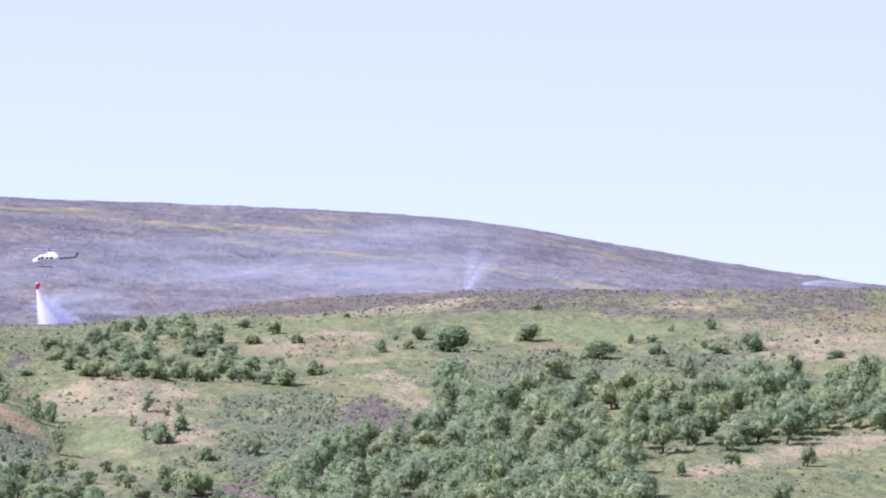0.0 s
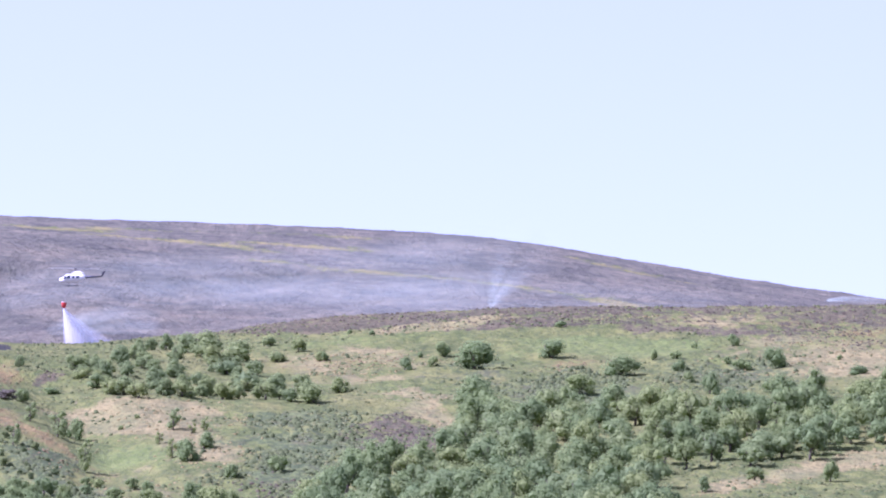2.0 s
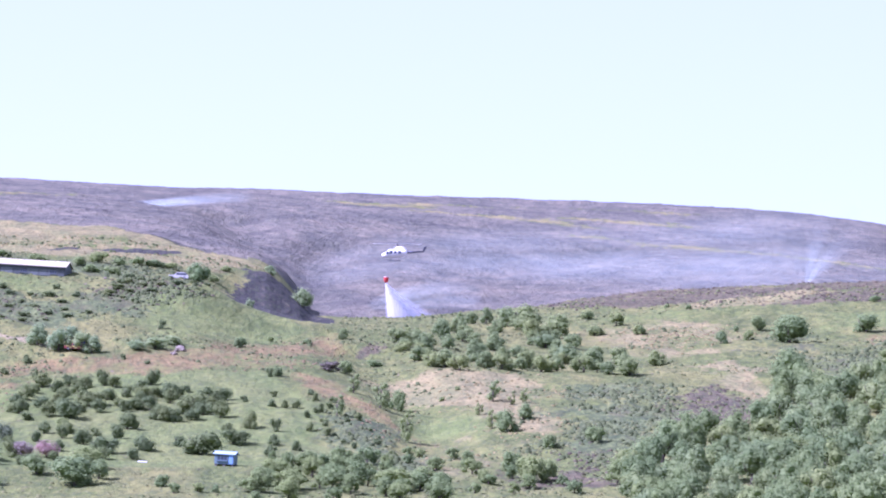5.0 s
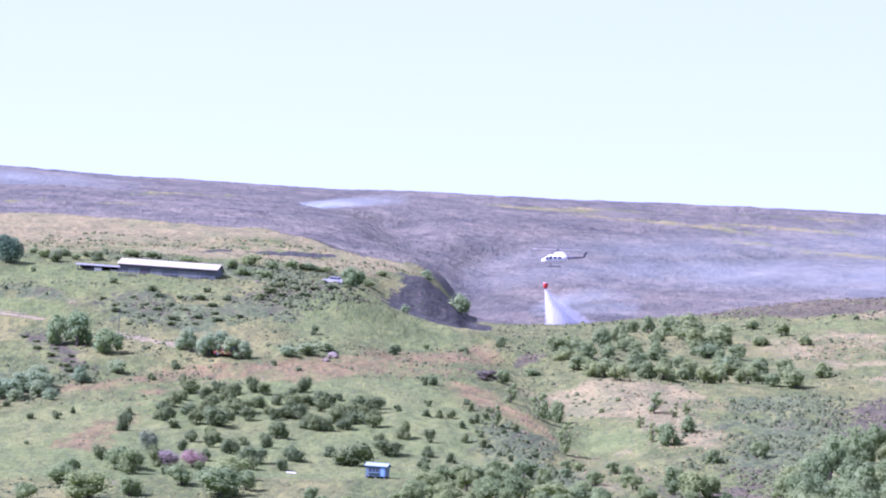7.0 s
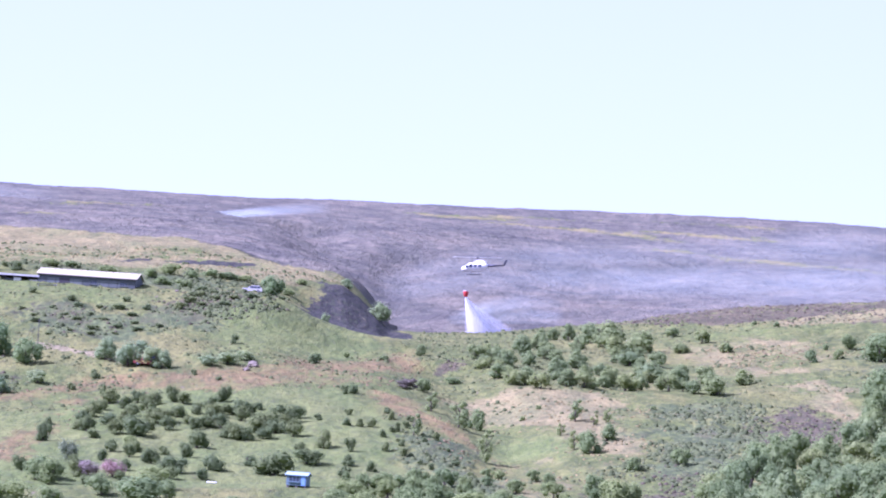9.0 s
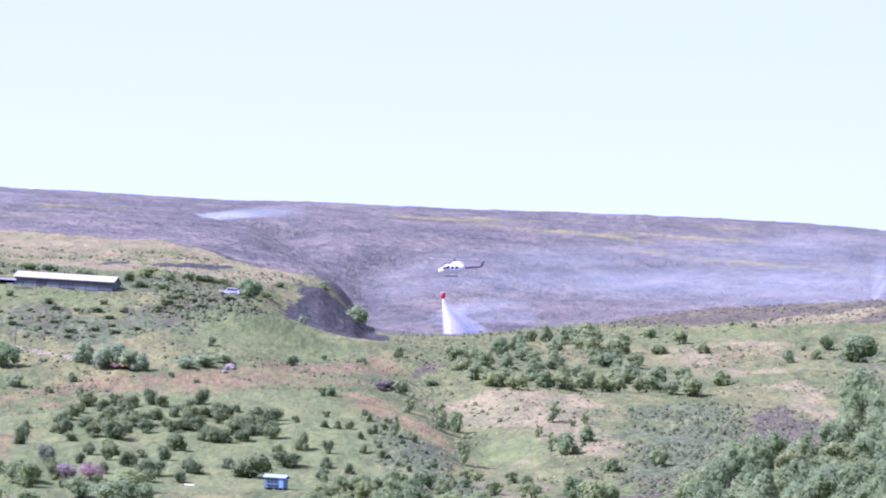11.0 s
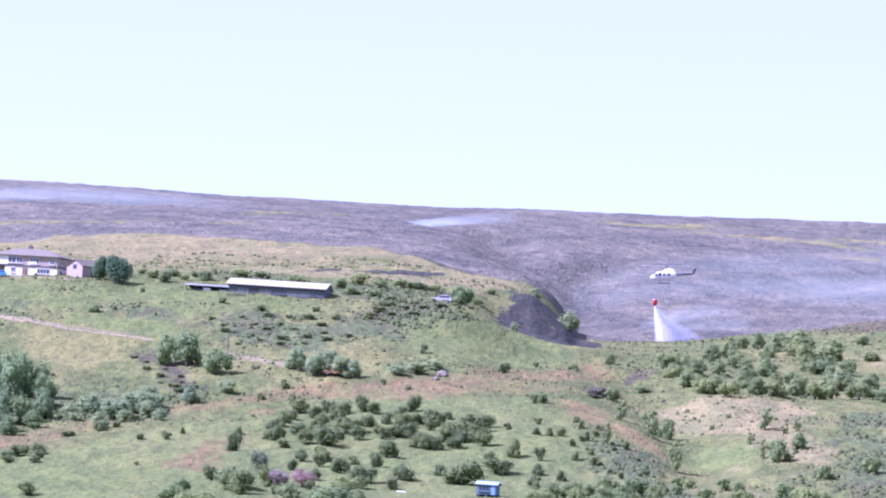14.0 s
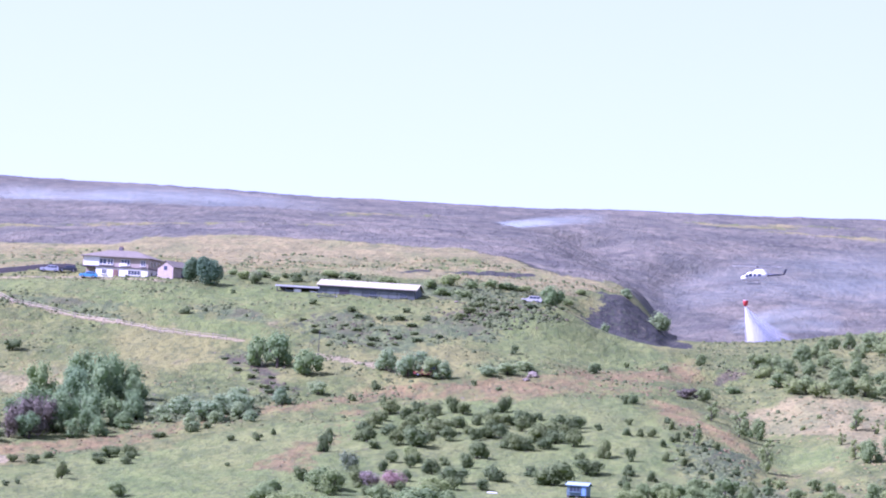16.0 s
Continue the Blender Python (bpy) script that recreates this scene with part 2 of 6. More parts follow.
def fractal(x, y, size, octaves=4, rough=0.55):
    total, amp, norm = 0.0, 1.0, 0.0
    for k in range(octaves):
        total = total + amp * noise2(x / size + 17.3 * k, y / size + 41.7 * k)
        norm += amp
        amp, size = amp * rough, size / 2.1
    return total / norm - 0.5


def line_dist(a, r, line):
    """Distance in metres (roughly) from a line of (bearing, range) knots, and how far along it, 0 to 1."""
    best, along = np.full(np.shape(a), 1e9), np.zeros(np.shape(a))
    n = len(line) - 1
    for k in range(n):
        (a0, r0), (a1, r1) = line[k], line[k + 1]
        sx = math.radians(1) * (r0 + r1) / 2
        px, py, qx, qy = (a - a0) * sx, r - r0, (a1 - a0) * sx, r1 - r0
        t = np.clip((px * qx + py * qy) / (qx * qx + qy * qy + 1e-9), 0, 1)
        d = np.hypot(px - t * qx, py - t * qy)
        along = np.where(d < best, (k + t) / n, along)
        best = np.minimum(best, d)
    return best, along


def land_w(a, r):
    """Smooth land form: LENS times height over range."""
    a, r = np.broadcast_arrays(np.asarray(a, float), np.asarray(r, float))
    rows = [smooth_curve(a, *zip(*LAND[k])) for k in RINGS]
    z = [w * k / LENS for w, k in zip(rows, RINGS)]
    ks = [0, 250] + RINGS + [2800, 4900]
    z = [np.full(a.shape, -4.4), np.full(a.shape, -26.0)] + z + [z[-1] + 3, z[-1] - 25]
    d = [(z[k + 1] - z[k]) / (ks[k + 1] - ks[k]) for k in range(len(ks) - 1)]
    out = np.zeros(a.shape)
    for k in range(len(ks) - 1):
        lo, hi = ks[k], ks[k + 1]
        m0 = d[k] if k == 0 else np.where(d[k] * d[k - 1] > 0, 2 * d[k] * d[k - 1] / (d[k] + d[k - 1] + 1e-12), 0)
        m1 = d[k] if k == len(d) - 1 else np.where(d[k] * d[k + 1] > 0, 2 * d[k] * d[k + 1] / (d[k] + d[k + 1] + 1e-12), 0)
        if hi == 2500:
            m1 = d[k]
        if lo == 2500:
            m0 = d[k]
        t = (r - lo) / (hi - lo)
        v = (z[k] * (1 + 2 * t) * (1 - t) ** 2 + m0 * (hi - lo) * t * (1 - t) ** 2
             + z[k + 1] * t * t * (3 - 2 * t) + m1 * (hi - lo) * t * t * (t - 1))
        out = np.where((r >= lo) & (r < hi + (k == len(d) - 1)), v, out)
    return out


def land(a, r):
    """Height of the ground in metres at a bearing and range."""
    z = land_w(a, r)
    x, y = r * np.sin(np.radians(a)), r * np.cos(np.radians(a))
    near = np.clip((r - 640) / 120, 0, 1)
    far = np.clip((r - 1350) / 150, 0, 1)
    z = z + near * (fractal(x, y, 38, 3) * 2.2 + fractal(x + 90, y * 0.7, 7, 3) * 0.8 + fractal(x, y * 0.5 + 33, 2.3, 2) * 0.5)
    z = z + far * (fractal(x, y * 0.4 + 60, 75, 4) * 2.6 * np.clip((2500 - r) / 400, 0.25, 1) + fractal(x + 40, y * 0.3, 16, 3) * 1.5 * np.clip((2250 - r) / 300, 0.08, 1))
    bump = lambda a0, r0, wa, wr, h: h * np.exp(-(((a - a0) * math.radians(1) * r0) / wa) ** 2 - ((r - r0) / wr) ** 2)
    # the grassy mound in front of the hollow, the burnt hollow, and the ridge behind the field
    z = z + bump(-2.35, 1098, 17, 18, 2.6) + bump(-1.6, 1105, 24, 18, 2.2) - bump(-1.6, 1180, 16, 22, 3.0)
    # gully running down from the hollow, and dry gullies on the moor
    for line, depth, width in GULLIES:
        d, _ = line_dist(a, r, line)
        z = z - depth * np.exp(-(d / width) ** 2)
    return z


GULLIES = [
    (((-0.43, 1060), (0.07, 1000), (0.32, 960), (0.52, 900)), 3.0, 9.0),
    (((-1.51, 1450), (-1.81, 1600), (-1.76, 1750), (-2.01, 1950)), 5.0, 14.0),
    (((-1.11, 1420), (-1.21, 1600), (-0.91, 1800)), 4.0, 12.0),
    (((0.69, 1700), (1.89, 1850), (2.39, 2050)), 3.0, 12.0),
]


def ground_z(a, r):
    return float(land(np.array([float(a)]), np.array([float(r)]))[0])


def spot(a, r, lift=0.0):
    """World place on the ground at a bearing and range."""
    t = math.radians(a)
    return Vector((r * math.sin(t), r * math.cos(t), ground_z(a, r) + lift))

# ---------------------------------------------------------------- plan: land cover and plants, by (bearing, range)
BURN_EDGE = [(-9.64, 1314), (-8.12, 1321), (-7.48, 1310), (-6.66, 1365), (-6.09, 1396), (-4.94, 1345), (-4.16, 1333), (-3.46, 1347), (-2.94, 1328), (-2.35, 1278), (-1.8, 1272)]
PATCHES = []  # kind, strength, softness of the edge in metres, outline
PATCHES.append(('pasture', 1, 4, [(-9.16, 836), (-9.18, 877), (-7.55, 914), (-5.92, 945), (-4.78, 958), (-4.23, 987), (-1.62, 1005), (-1.1, 995), (-0.72, 940), (-0.45, 862)]))
PATCHES.append(('bank', 0.9, 6, [(-9.6, 1129), (-7.77, 1141), (-6.63, 1132), (-5.73, 1131), (-4.25, 1110), (-3.67, 1108), (-2.96, 1102), (-3.85, 1081), (-4.88, 1089), (-6.13, 1061), (-7.42, 1079), (-8.71, 1111), (-9.61, 1140)]))
PATCHES.append(('bank', 0.9, 5, [(-7.3, 1085), (-6.6, 1092), (-5.63, 1073), (-5.49, 1054), (-6, 1058), (-6.78, 1070)]))
PATCHES.append(('bank', 0.9, 5, [(-5.99, 1040), (-5.33, 1020), (-4.87, 1004), (-5.32, 996), (-5.78, 1015)]))
PATCHES.append(('tan', 0.6, 10, [(-9.54, 1038), (-8.02, 1044), (-7.07, 1039), (-6.56, 1041), (-6.47, 1009), (-7.04, 1001), (-8.25, 1009), (-9.51, 1011)]))
PATCHES.append(('bracken', 0.5, 4, [(-5.57, 891), (-5.02, 929), (-4.54, 975), (-4.23, 989), (-4.16, 978), (-4.46, 950), (-4.83, 924), (-5.38, 885)]))
PATCHES.append(('bracken', 0.6, 8, [(-9.57, 1077), (-8.31, 1081), (-8.1, 1062), (-9.55, 1057)]))
PATCHES.append(('heather', 0.8, 5, [(-6.11, 1041), (-5.86, 1043), (-5.26, 1008), (-5.31, 992), (-5.58, 1001)]))
PATCHES.append(('heather', 0.5, 8, [(-3.73, 1095), (-3.1, 1114), (-2.32, 1116), (-2.08, 1099), (-2.94, 1072), (-3.58, 1069)]))
PATCHES.append(('heather', 0.45, 9, [(-5.25, 1081), (-4.62, 1090), (-3.84, 1075), (-3.95, 1050), (-4.85, 1050)]))
PATCHES.append(('bank', 0.9, 5, [(-3.36, 1033), (-2.93, 1059), (-2.3, 1086), (-1.66, 1122), (-1.02, 1196), (-1.14, 1094), (-2.28, 1049), (-3.04, 1022)]))
PATCHES.append(('bracken', 0.75, 4, [(-9.43, 875), (-9.45, 909), (-7.95, 943), (-6.38, 972), (-5.31, 989), (-4.17, 1005), (-3.03, 1013), (-2.59, 1026), (-0.69, 1093), (-0.62, 1071), (-0.98, 1011), (-2.89, 993), (-4.17, 995), (-5.3, 974), (-6.37, 952), (-7.81, 919)]))
PATCHES.append(('bracken', 0.9, 4, [(-1.04, 1008), (-0.59, 1002), (-0.32, 971), (-0.01, 947), (0.31, 934), (0.23, 915), (-0.37, 941), (-0.83, 970)]))
PATCHES.append(('rough', 1, 4, [(-1.03, 984), (-0.7, 964), (-0.1, 926), (0.17, 905), (0.24, 862), (-0.45, 862), (-0.71, 914)]))
PATCHES.append(('tan', 0.78, 5, [(-9.64, 1336), (-8.12, 1336), (-6.09, 1439), (-4.94, 1415), (-4.17, 1376), (-3.46, 1379), (-2.94, 1348), (-2.42, 1295), (-1.58, 1295), (-1.7, 1229), (-2.66, 1203), (-3.63, 1195), (-4.91, 1166), (-6.06, 1154), (-6.63, 1170), (-9.62, 1190)]))
PATCHES.append(('bank', 0.5, 8, [(-6.83, 1246), (-6.07, 1222), (-4.92, 1248), (-3.13, 1310), (-3, 1286), (-4.15, 1239), (-5.54, 1140), (-6.05, 1125), (-6.63, 1135)]))
PATCHES.append(('tan', 0.84, 6, [(-0.11, 1021), (0.39, 1026), (0.91, 1030), (1.56, 1028), (2.02, 1011), (2.27, 970), (2.16, 927), (1.56, 910), (1.16, 930), (0.95, 957), (0.56, 974), (0.03, 993)]))
PATCHES.append(('pasture', 0.6, 7, [(0.3, 970), (0.94, 964), (1.16, 918), (0.59, 926), (0.26, 931)]))
PATCHES.append(('tan', 0.5, 8, [(0.59, 926), (1.36, 906), (1.64, 883), (1, 861), (0.34, 877)]))
PATCHES.append(('tan', 0.7, 7, [(2.36, 1146), (3.2, 1161), (3.91, 1146), (4.12, 1095), (3.55, 1075), (2.58, 1081), (2.18, 1130)]))
PATCHES.append(('bracken', 0.5, 6, [(2.72, 1145), (3.66, 1128), (3.6, 1102), (2.76, 1117)]))
PATCHES.append(('heather', 0.9, 3, [(-0.44, 1070), (-0.15, 1081), (-0.11, 1069), (-0.4, 1066)]))
PATCHES.append(('heather', 0.8, 6, [(1.73, 1211), (2.55, 1330), (4.52, 1330), (7.07, 1330), (9.62, 1208), (9.65, 1117), (8.69, 1131), (7.73, 1154), (5.81, 1175), (3.9, 1182), (2.94, 1187), (2.12, 1192)]))
PATCHES.append(('tan', 0.9, 5, [(3.07, 1185), (3.89, 1194), (4.84, 1210), (5.17, 1198), (4.41, 1180), (3.52, 1176)]))
PATCHES.append(('tan', 0.6, 7, [(5.8, 1201), (7.39, 1212), (8.35, 1210), (7.73, 1170), (6.45, 1180)]))
PATCHES.append(('tan', 0.7, 9, [(6.98, 1111), (7.92, 1152), (9.63, 1169), (9.66, 1074), (8.71, 1077), (7.95, 1067)]))
PATCHES.append(('bracken', 0.5, 8, [(7.91, 1193), (9.63, 1190), (9.65, 1117), (8.37, 1146)]))
PATCHES.append(('pasture', 0.75, 6, [(4.86, 1162), (5.82, 1163), (7.26, 1148), (7.11, 1113), (5.83, 1126), (5.07, 1132)]))
PATCHES.append(('pasture', 0.5, 6, [(2.06, 1163), (2.95, 1176), (4.03, 1160), (3.91, 1148), (2.96, 1157)]))
PATCHES.append(('rough', 0.9, 7, [(1.79, 1019), (3, 1040), (3.57, 1033), (3.48, 936), (2.69, 880), (1.84, 916)]))
PATCHES.append(('heather', 0.95, 5, [(3.12, 972), (3.39, 1004), (3.83, 1024), (4.2, 982), (4.34, 942), (3.93, 928), (3.35, 942)]))
PATCHES.append(('tan', 0.95, 5, [(3.53, 1059), (3.94, 1070), (4.37, 1029), (4.41, 975), (4.19, 990), (3.89, 1032)]))
PATCHES.append(('bracken', 0.6, 4, [(5.32, 1123), (5.9, 1113), (5.91, 1088), (5.33, 1089)]))
PATCHES.append(('heather', 0.5, 8, [(1.41, 891), (2.54, 915), (2.93, 897), (2.51, 855), (1.43, 845)]))
PATCHES.append(('pasture', 0.9, 3, [(7.99, 979), (8.42, 1011), (8.98, 1049), (9.05, 1033), (8.55, 996), (8.18, 962)]))
PATCHES.append(('tan', 0.95, 5, [(7.14, 890), (8.02, 914), (8.95, 946), (9.71, 950), (9.72, 926), (8.72, 911), (8.35, 888), (7.34, 873)]))
PATCHES.append(('pasture', 0.8, 4, [(5.3, 862), (6, 877), (6.33, 856), (5.32, 835)]))
PATCHES.append(('rough', 0.8, 6, [(7.09, 867), (8.6, 900), (9.73, 908), (9.76, 843), (7.1, 843)]))
PATCHES.append(('tan', 0.9, 2, [(-6.02, 1084), (-5.9, 1086), (-5.54, 1077), (-5.57, 1071)]))
PATCHES.append(('tan', 0.8, 4, [(-2.97, 1115), (-2.58, 1113), (-2.64, 1103), (-3.02, 1102)]))
PATCHES.append(('scrub', 0.9, 7, [(-5.25, 1080), (-4.62, 1092), (-3.84, 1078), (-3.09, 1106), (-2.32, 1111), (-2.06, 1100), (-2.94, 1065), (-3.58, 1062), (-4.08, 1047), (-4.91, 1047)]))
PATCHES.append(('scrub', 0.9, 4, [(-6.11, 1041), (-5.8, 1043), (-5.2, 1007), (-5.34, 990), (-5.64, 998)]))
PATCHES.append(('scrub', 0.9, 4, [(-8.84, 1112), (-8.07, 1103), (-7.3, 1090), (-7.42, 1083), (-8.32, 1097), (-8.83, 1105)]))
PATCHES.append(('scrub', 0.7, 4, [(-6.54, 1093), (-5.96, 1090), (-5.7, 1075), (-6.15, 1078)]))
PATCHES.append(('scrub', 0.6, 7, [(-7.17, 1007), (-5.64, 1001), (-5.55, 969), (-6.82, 961), (-7.4, 972)]))
PATCHES.append(('scrub', 0.7, 5, [(-6.06, 1154), (-5.16, 1158), (-4.01, 1155), (-2.6, 1198), (-2.2, 1192), (-3.1, 1120), (-3.74, 1122), (-5.16, 1139)]))
PATCHES.append(('scrub', 0.7, 8, [(2.09, 1010), (2.86, 1027), (3.4, 986), (3.31, 909), (2.68, 878), (2.03, 884), (1.62, 903), (2.13, 930)]))
PATCHES.append(('scrub', 0.7, 8, [(3.54, 1109), (4.43, 1121), (5.21, 1084), (5.59, 1094), (6.49, 1063), (5.93, 1025), (5.1, 1031), (4.32, 1076)]))
PATCHES.append(('scrub', 0.6, 8, [(6.98, 1111), (7.93, 1117), (8.4, 1077), (7.39, 1049), (6.62, 1062)]))
PATCHES.append(('scrub', 0.8, 5, [(-0.87, 948), (-0.54, 950), (0.07, 916), (0.35, 854), (-0.17, 860)]))
PATCHES.append(('char', 1, 2, [(-4.03, 1211), (-3.31, 1267), (-2.64, 1268), (-2.64, 1264), (-3.31, 1244), (-4.03, 1202)]))
PATCHES.append(('char', 1, 3, [(-2.05, 1124), (-2.03, 1189), (-1.92, 1208), (-1.63, 1226), (-1.44, 1241), (-1.27, 1255), (-1.14, 1262), (-0.94, 1262), (-0.77, 1262), (-0.95, 1104), (-1.47, 1118), (-2, 1098), (-2.12, 1112)]))
PATCHES.append(('pasture', 1, 4, [(-3.15, 1062), (-2.75, 1090), (-2.3, 1100), (-1.55, 1106), (-1.1, 1094), (-1.5, 1074), (-2.4, 1060)]))
PATCHES.append(('scrub', 1, 3, [(-3.4, 1085), (-3.3, 1125), (-2.7, 1122), (-2.1, 1118), (-2.0, 1110), (-2.3, 1103), (-2.75, 1095), (-3.1, 1074)]))
PATCHES.append(('heather', 0.95, 4, [(-6.05, 1040), (-5.75, 1040), (-5.28, 1006), (-5.36, 994), (-5.62, 1002)]))
PATCHES.append(('heather', 0.8, 4, [(-3.3, 1112), (-2.7, 1112), (-2.6, 1098), (-3.2, 1088), (-3.5, 1092)]))
TRACKS = []  # kind, half width in metres, line
TRACKS.append(('bare', 1.0, [(-9.6, 1129), (-8.71, 1111), (-8.45, 1098), (-8.06, 1091), (-7.42, 1078), (-6.77, 1067), (-6.32, 1061), (-5.87, 1056)]))
TRACKS.append(('bare', 1.8, [(-5, 1042), (-4.51, 1032), (-4.06, 1024), (-3.71, 1022)]))
TRACKS.append(('bare', 2.2, [(-9.44, 894), (-8.56, 899), (-8.44, 912)]))
TRACKS.append(('bare', 1.0, [(-7.47, 981), (-7.02, 973)]))
TRACKS.append(('bare', 1.4, [(-9.61, 1151), (-9.1, 1144), (-8.34, 1146), (-7.64, 1135), (-6.81, 1128)]))
TRACKS.append(('dry', 14, [(2.06, 2105), (3.15, 2054), (3.79, 2015), (4.44, 1985), (5.08, 1925), (5.73, 1883), (6.31, 1793)]))
TRACKS.append(('dry', 14, [(0.25, 2270), (0.96, 2273), (1.54, 2231), (2.05, 2198)]))
TRACKS.append(('dry', 14, [(1.85, 2264), (2.5, 2258), (3.07, 2258)]))
TRACKS.append(('dry', 14, [(-0.7, 2324), (-0.07, 2312), (0.25, 2315)]))
TRACKS.append(('dry', 14, [(2.1, 2396), (2.61, 2396), (3.13, 2384)]))
TRACKS.append(('dry', 14, [(5.7, 2354), (6.22, 2294), (6.87, 2231)]))
TRACKS.append(('dry', 14, [(-9.65, 1442), (-8.77, 1436), (-7.18, 1526), (-5.72, 1592), (-5.01, 1550)]))
TRACKS.append(('dry', 14, [(-4.76, 1841), (-4.06, 1994)]))
TRACKS.append(('dry', 14, [(-0.6, 2285), (0.29, 2357), (1.23, 2384)]))
# plants: bearing, range, width, height
HAWTHORNS = [(-4.44, 934, 2.7, 2.1), (-4.83, 919, 2.7, 4.1), (-5.04, 875, 3.1, 2.9), (-4.7, 865, 4.2, 3.3), (-4.79, 941, 1.9, 1.7), (-3.8, 977, 2.8, 2.8), (-3.61, 973, 2.8, 2.8), (-3.39, 977, 3.3, 3.5), (-3.35, 957, 4.3, 2.3), (-3.77, 928, 6.2, 3.9), (-4.11, 942, 4.2, 2.3), (-4.27, 957, 3.2, 2.6), (-3.57, 949, 6.4, 2.8), (-3.92, 949, 3.2, 2.3), (-2.85, 976, 3.0, 3.5), (-2.93, 957, 4.3, 2.6), (-2.99, 943, 4.6, 2.3), (-3.1, 915, 4.5, 3.5), (-2.65, 960, 4.3, 3.2), (-2.72, 930, 4.2, 3.3), (-2.56, 929, 3.5, 2.7), (-2.38, 941, 5.7, 3.8), (-2.09, 954, 5.3, 3.4), (-2.22, 938, 4.2, 2.9)]
HAWTHORNS += [(-2.43, 967, 1.7, 1.6), (-1.75, 957, 1.5, 1.5), (-1.66, 921, 2.9, 3.9), (-1.41, 965, 1.7, 1.4), (-1.47, 995, 1.6, 2.0), (-1.38, 997, 1.6, 1.8), (-1.27, 950, 1.9, 1.8), (-1.14, 951, 1.9, 1.9), (-1.43, 950, 1.9, 1.7), (-1.37, 915, 2.2, 2.7), (-1.37, 894, 2.6, 2.2), (-1.84, 894, 5.6, 2.6), (-2.22, 881, 7.1, 4.5), (-1.91, 905, 3.0, 3.0), (-2.48, 893, 2.4, 2.2), (-2.89, 883, 4.1, 3.0), (-3.3, 877, 4.3, 2.9), (-3.6, 891, 3.6, 3.0), (-3.8, 906, 3.0, 2.4), (-1.02, 937, 1.7, 1.7), (-0.96, 917, 1.8, 2.0), (-0.85, 946, 1.5, 1.9), (-0.92, 963, 1.5, 1.9), (-1.41, 877, 2.2, 2.2)]
HAWTHORNS += [(-1.11, 887, 2.0, 2.0)]
FIELD_BUSHES = [(-8.14, 900, 2.8, 2.0), (-7.76, 877, 2.7, 3.5), (-7.93, 911, 2.0, 1.6), (-7.37, 908, 3.0, 1.8), (-7.24, 914, 4.5, 2.7), (-7.01, 911, 2.6, 1.8), (-6.68, 945, 3.6, 1.5), (-6.34, 951, 3.2, 1.9), (-6.18, 954, 2.1, 1.5), (-5.88, 936, 1.9, 1.5), (-5.6, 934, 2.5, 2.1), (-5.41, 942, 1.5, 1.5), (-5.91, 900, 1.2, 1.0), (-8.39, 867, 1.7, 1.4), (-7.09, 856, 2.1, 1.7), (-8.26, 870, 1.4, 1.2), (-4.19, 988, 1.8, 2.4), (-4.3, 1007, 2.5, 2.2), (-4.55, 993, 2.2, 1.6), (-3.19, 1012, 1.6, 1.4), (-2.9, 1006, 1.6, 1.1), (-1.86, 1047, 2.6, 2.1), (-1.5, 1074, 1.2, 1.2), (-1.09, 1070, 1.7, 1.2)]
FIELD_BUSHES += [(-0.66, 1083, 1.7, 2.7), (-8.41, 1047, 4.7, 2.8), (-4.01, 1093, 2.4, 1.5), (-5.07, 1100, 2.5, 1.5), (-5.98, 1114, 1.7, 1.2), (-5.28, 1138, 4.3, 2.5), (-5.76, 1131, 3.8, 3.0), (-5.41, 1143, 2.3, 1.8), (-3.78, 1084, 2.4, 1.5), (-3.15, 1099, 2.5, 1.5)]
SCRUB_WILLOWS = [(-4.19, 1024, 5.0, 5.0), (-3.94, 1020, 5.7, 5.7), (-3.67, 1019, 5.0, 4.8), (-3.55, 1018, 4.5, 4.1), (-3.81, 1033, 4.6, 2.8), (-3.04, 1022, 4.6, 2.5), (-2.82, 1026, 5.7, 2.7), (-2.63, 1034, 4.6, 2.3), (-6.45, 974, 6.5, 4.1), (-6.19, 968, 7.6, 4.1), (-5.91, 974, 7.0, 4.8), (-6.31, 954, 3.2, 1.9), (-5.34, 989, 4.4, 3.8), (-4.94, 1001, 4.5, 3.1), (-5.75, 982, 4.4, 3.3), (-6.7, 970, 4.3, 2.8), (-5.82, 994, 4.4, 3.1)]
DARK_TREES = [(-5.65, 1031, 5.8, 7.4), (-5.42, 1029, 6.9, 8.7), (-5.09, 1021, 6.8, 5.9), (-7.65, 973, 6.5, 9.8), (-7.4, 982, 8.8, 12.1), (-7.25, 992, 6.6, 10.6), (-7.05, 982, 5.5, 7.2), (-7.83, 953, 6.4, 8.1), (-7.38, 947, 4.2, 4.6), (-7.67, 946, 3.8, 4.0), (-6.98, 968, 3.9, 4.8), (-7.1, 958, 4.3, 3.8), (-7.24, 965, 4.7, 6.0), (-2.38, 1111, 6.2, 5.2), (-8.72, 947, 5.3, 6.3), (-9.18, 931, 6.2, 7.3)]
YEWS = [(-6.46, 1128, 4.3, 5.2), (-6.25, 1124, 6.0, 6.0)]
COPPER_TREES = [(-8.21, 945, 7.4, 8.9), (-7.97, 950, 5.9, 7.6), (-8.39, 941, 4.2, 5.3), (-0.78, 1018, 5.0, 2.5)]
QUARRY_TREES = [(-1.14, 1218, 6.3, 5.4), (-1.76, 1122, 2.5, 3.0), (-1.52, 1241, 3.6, 2.8)]
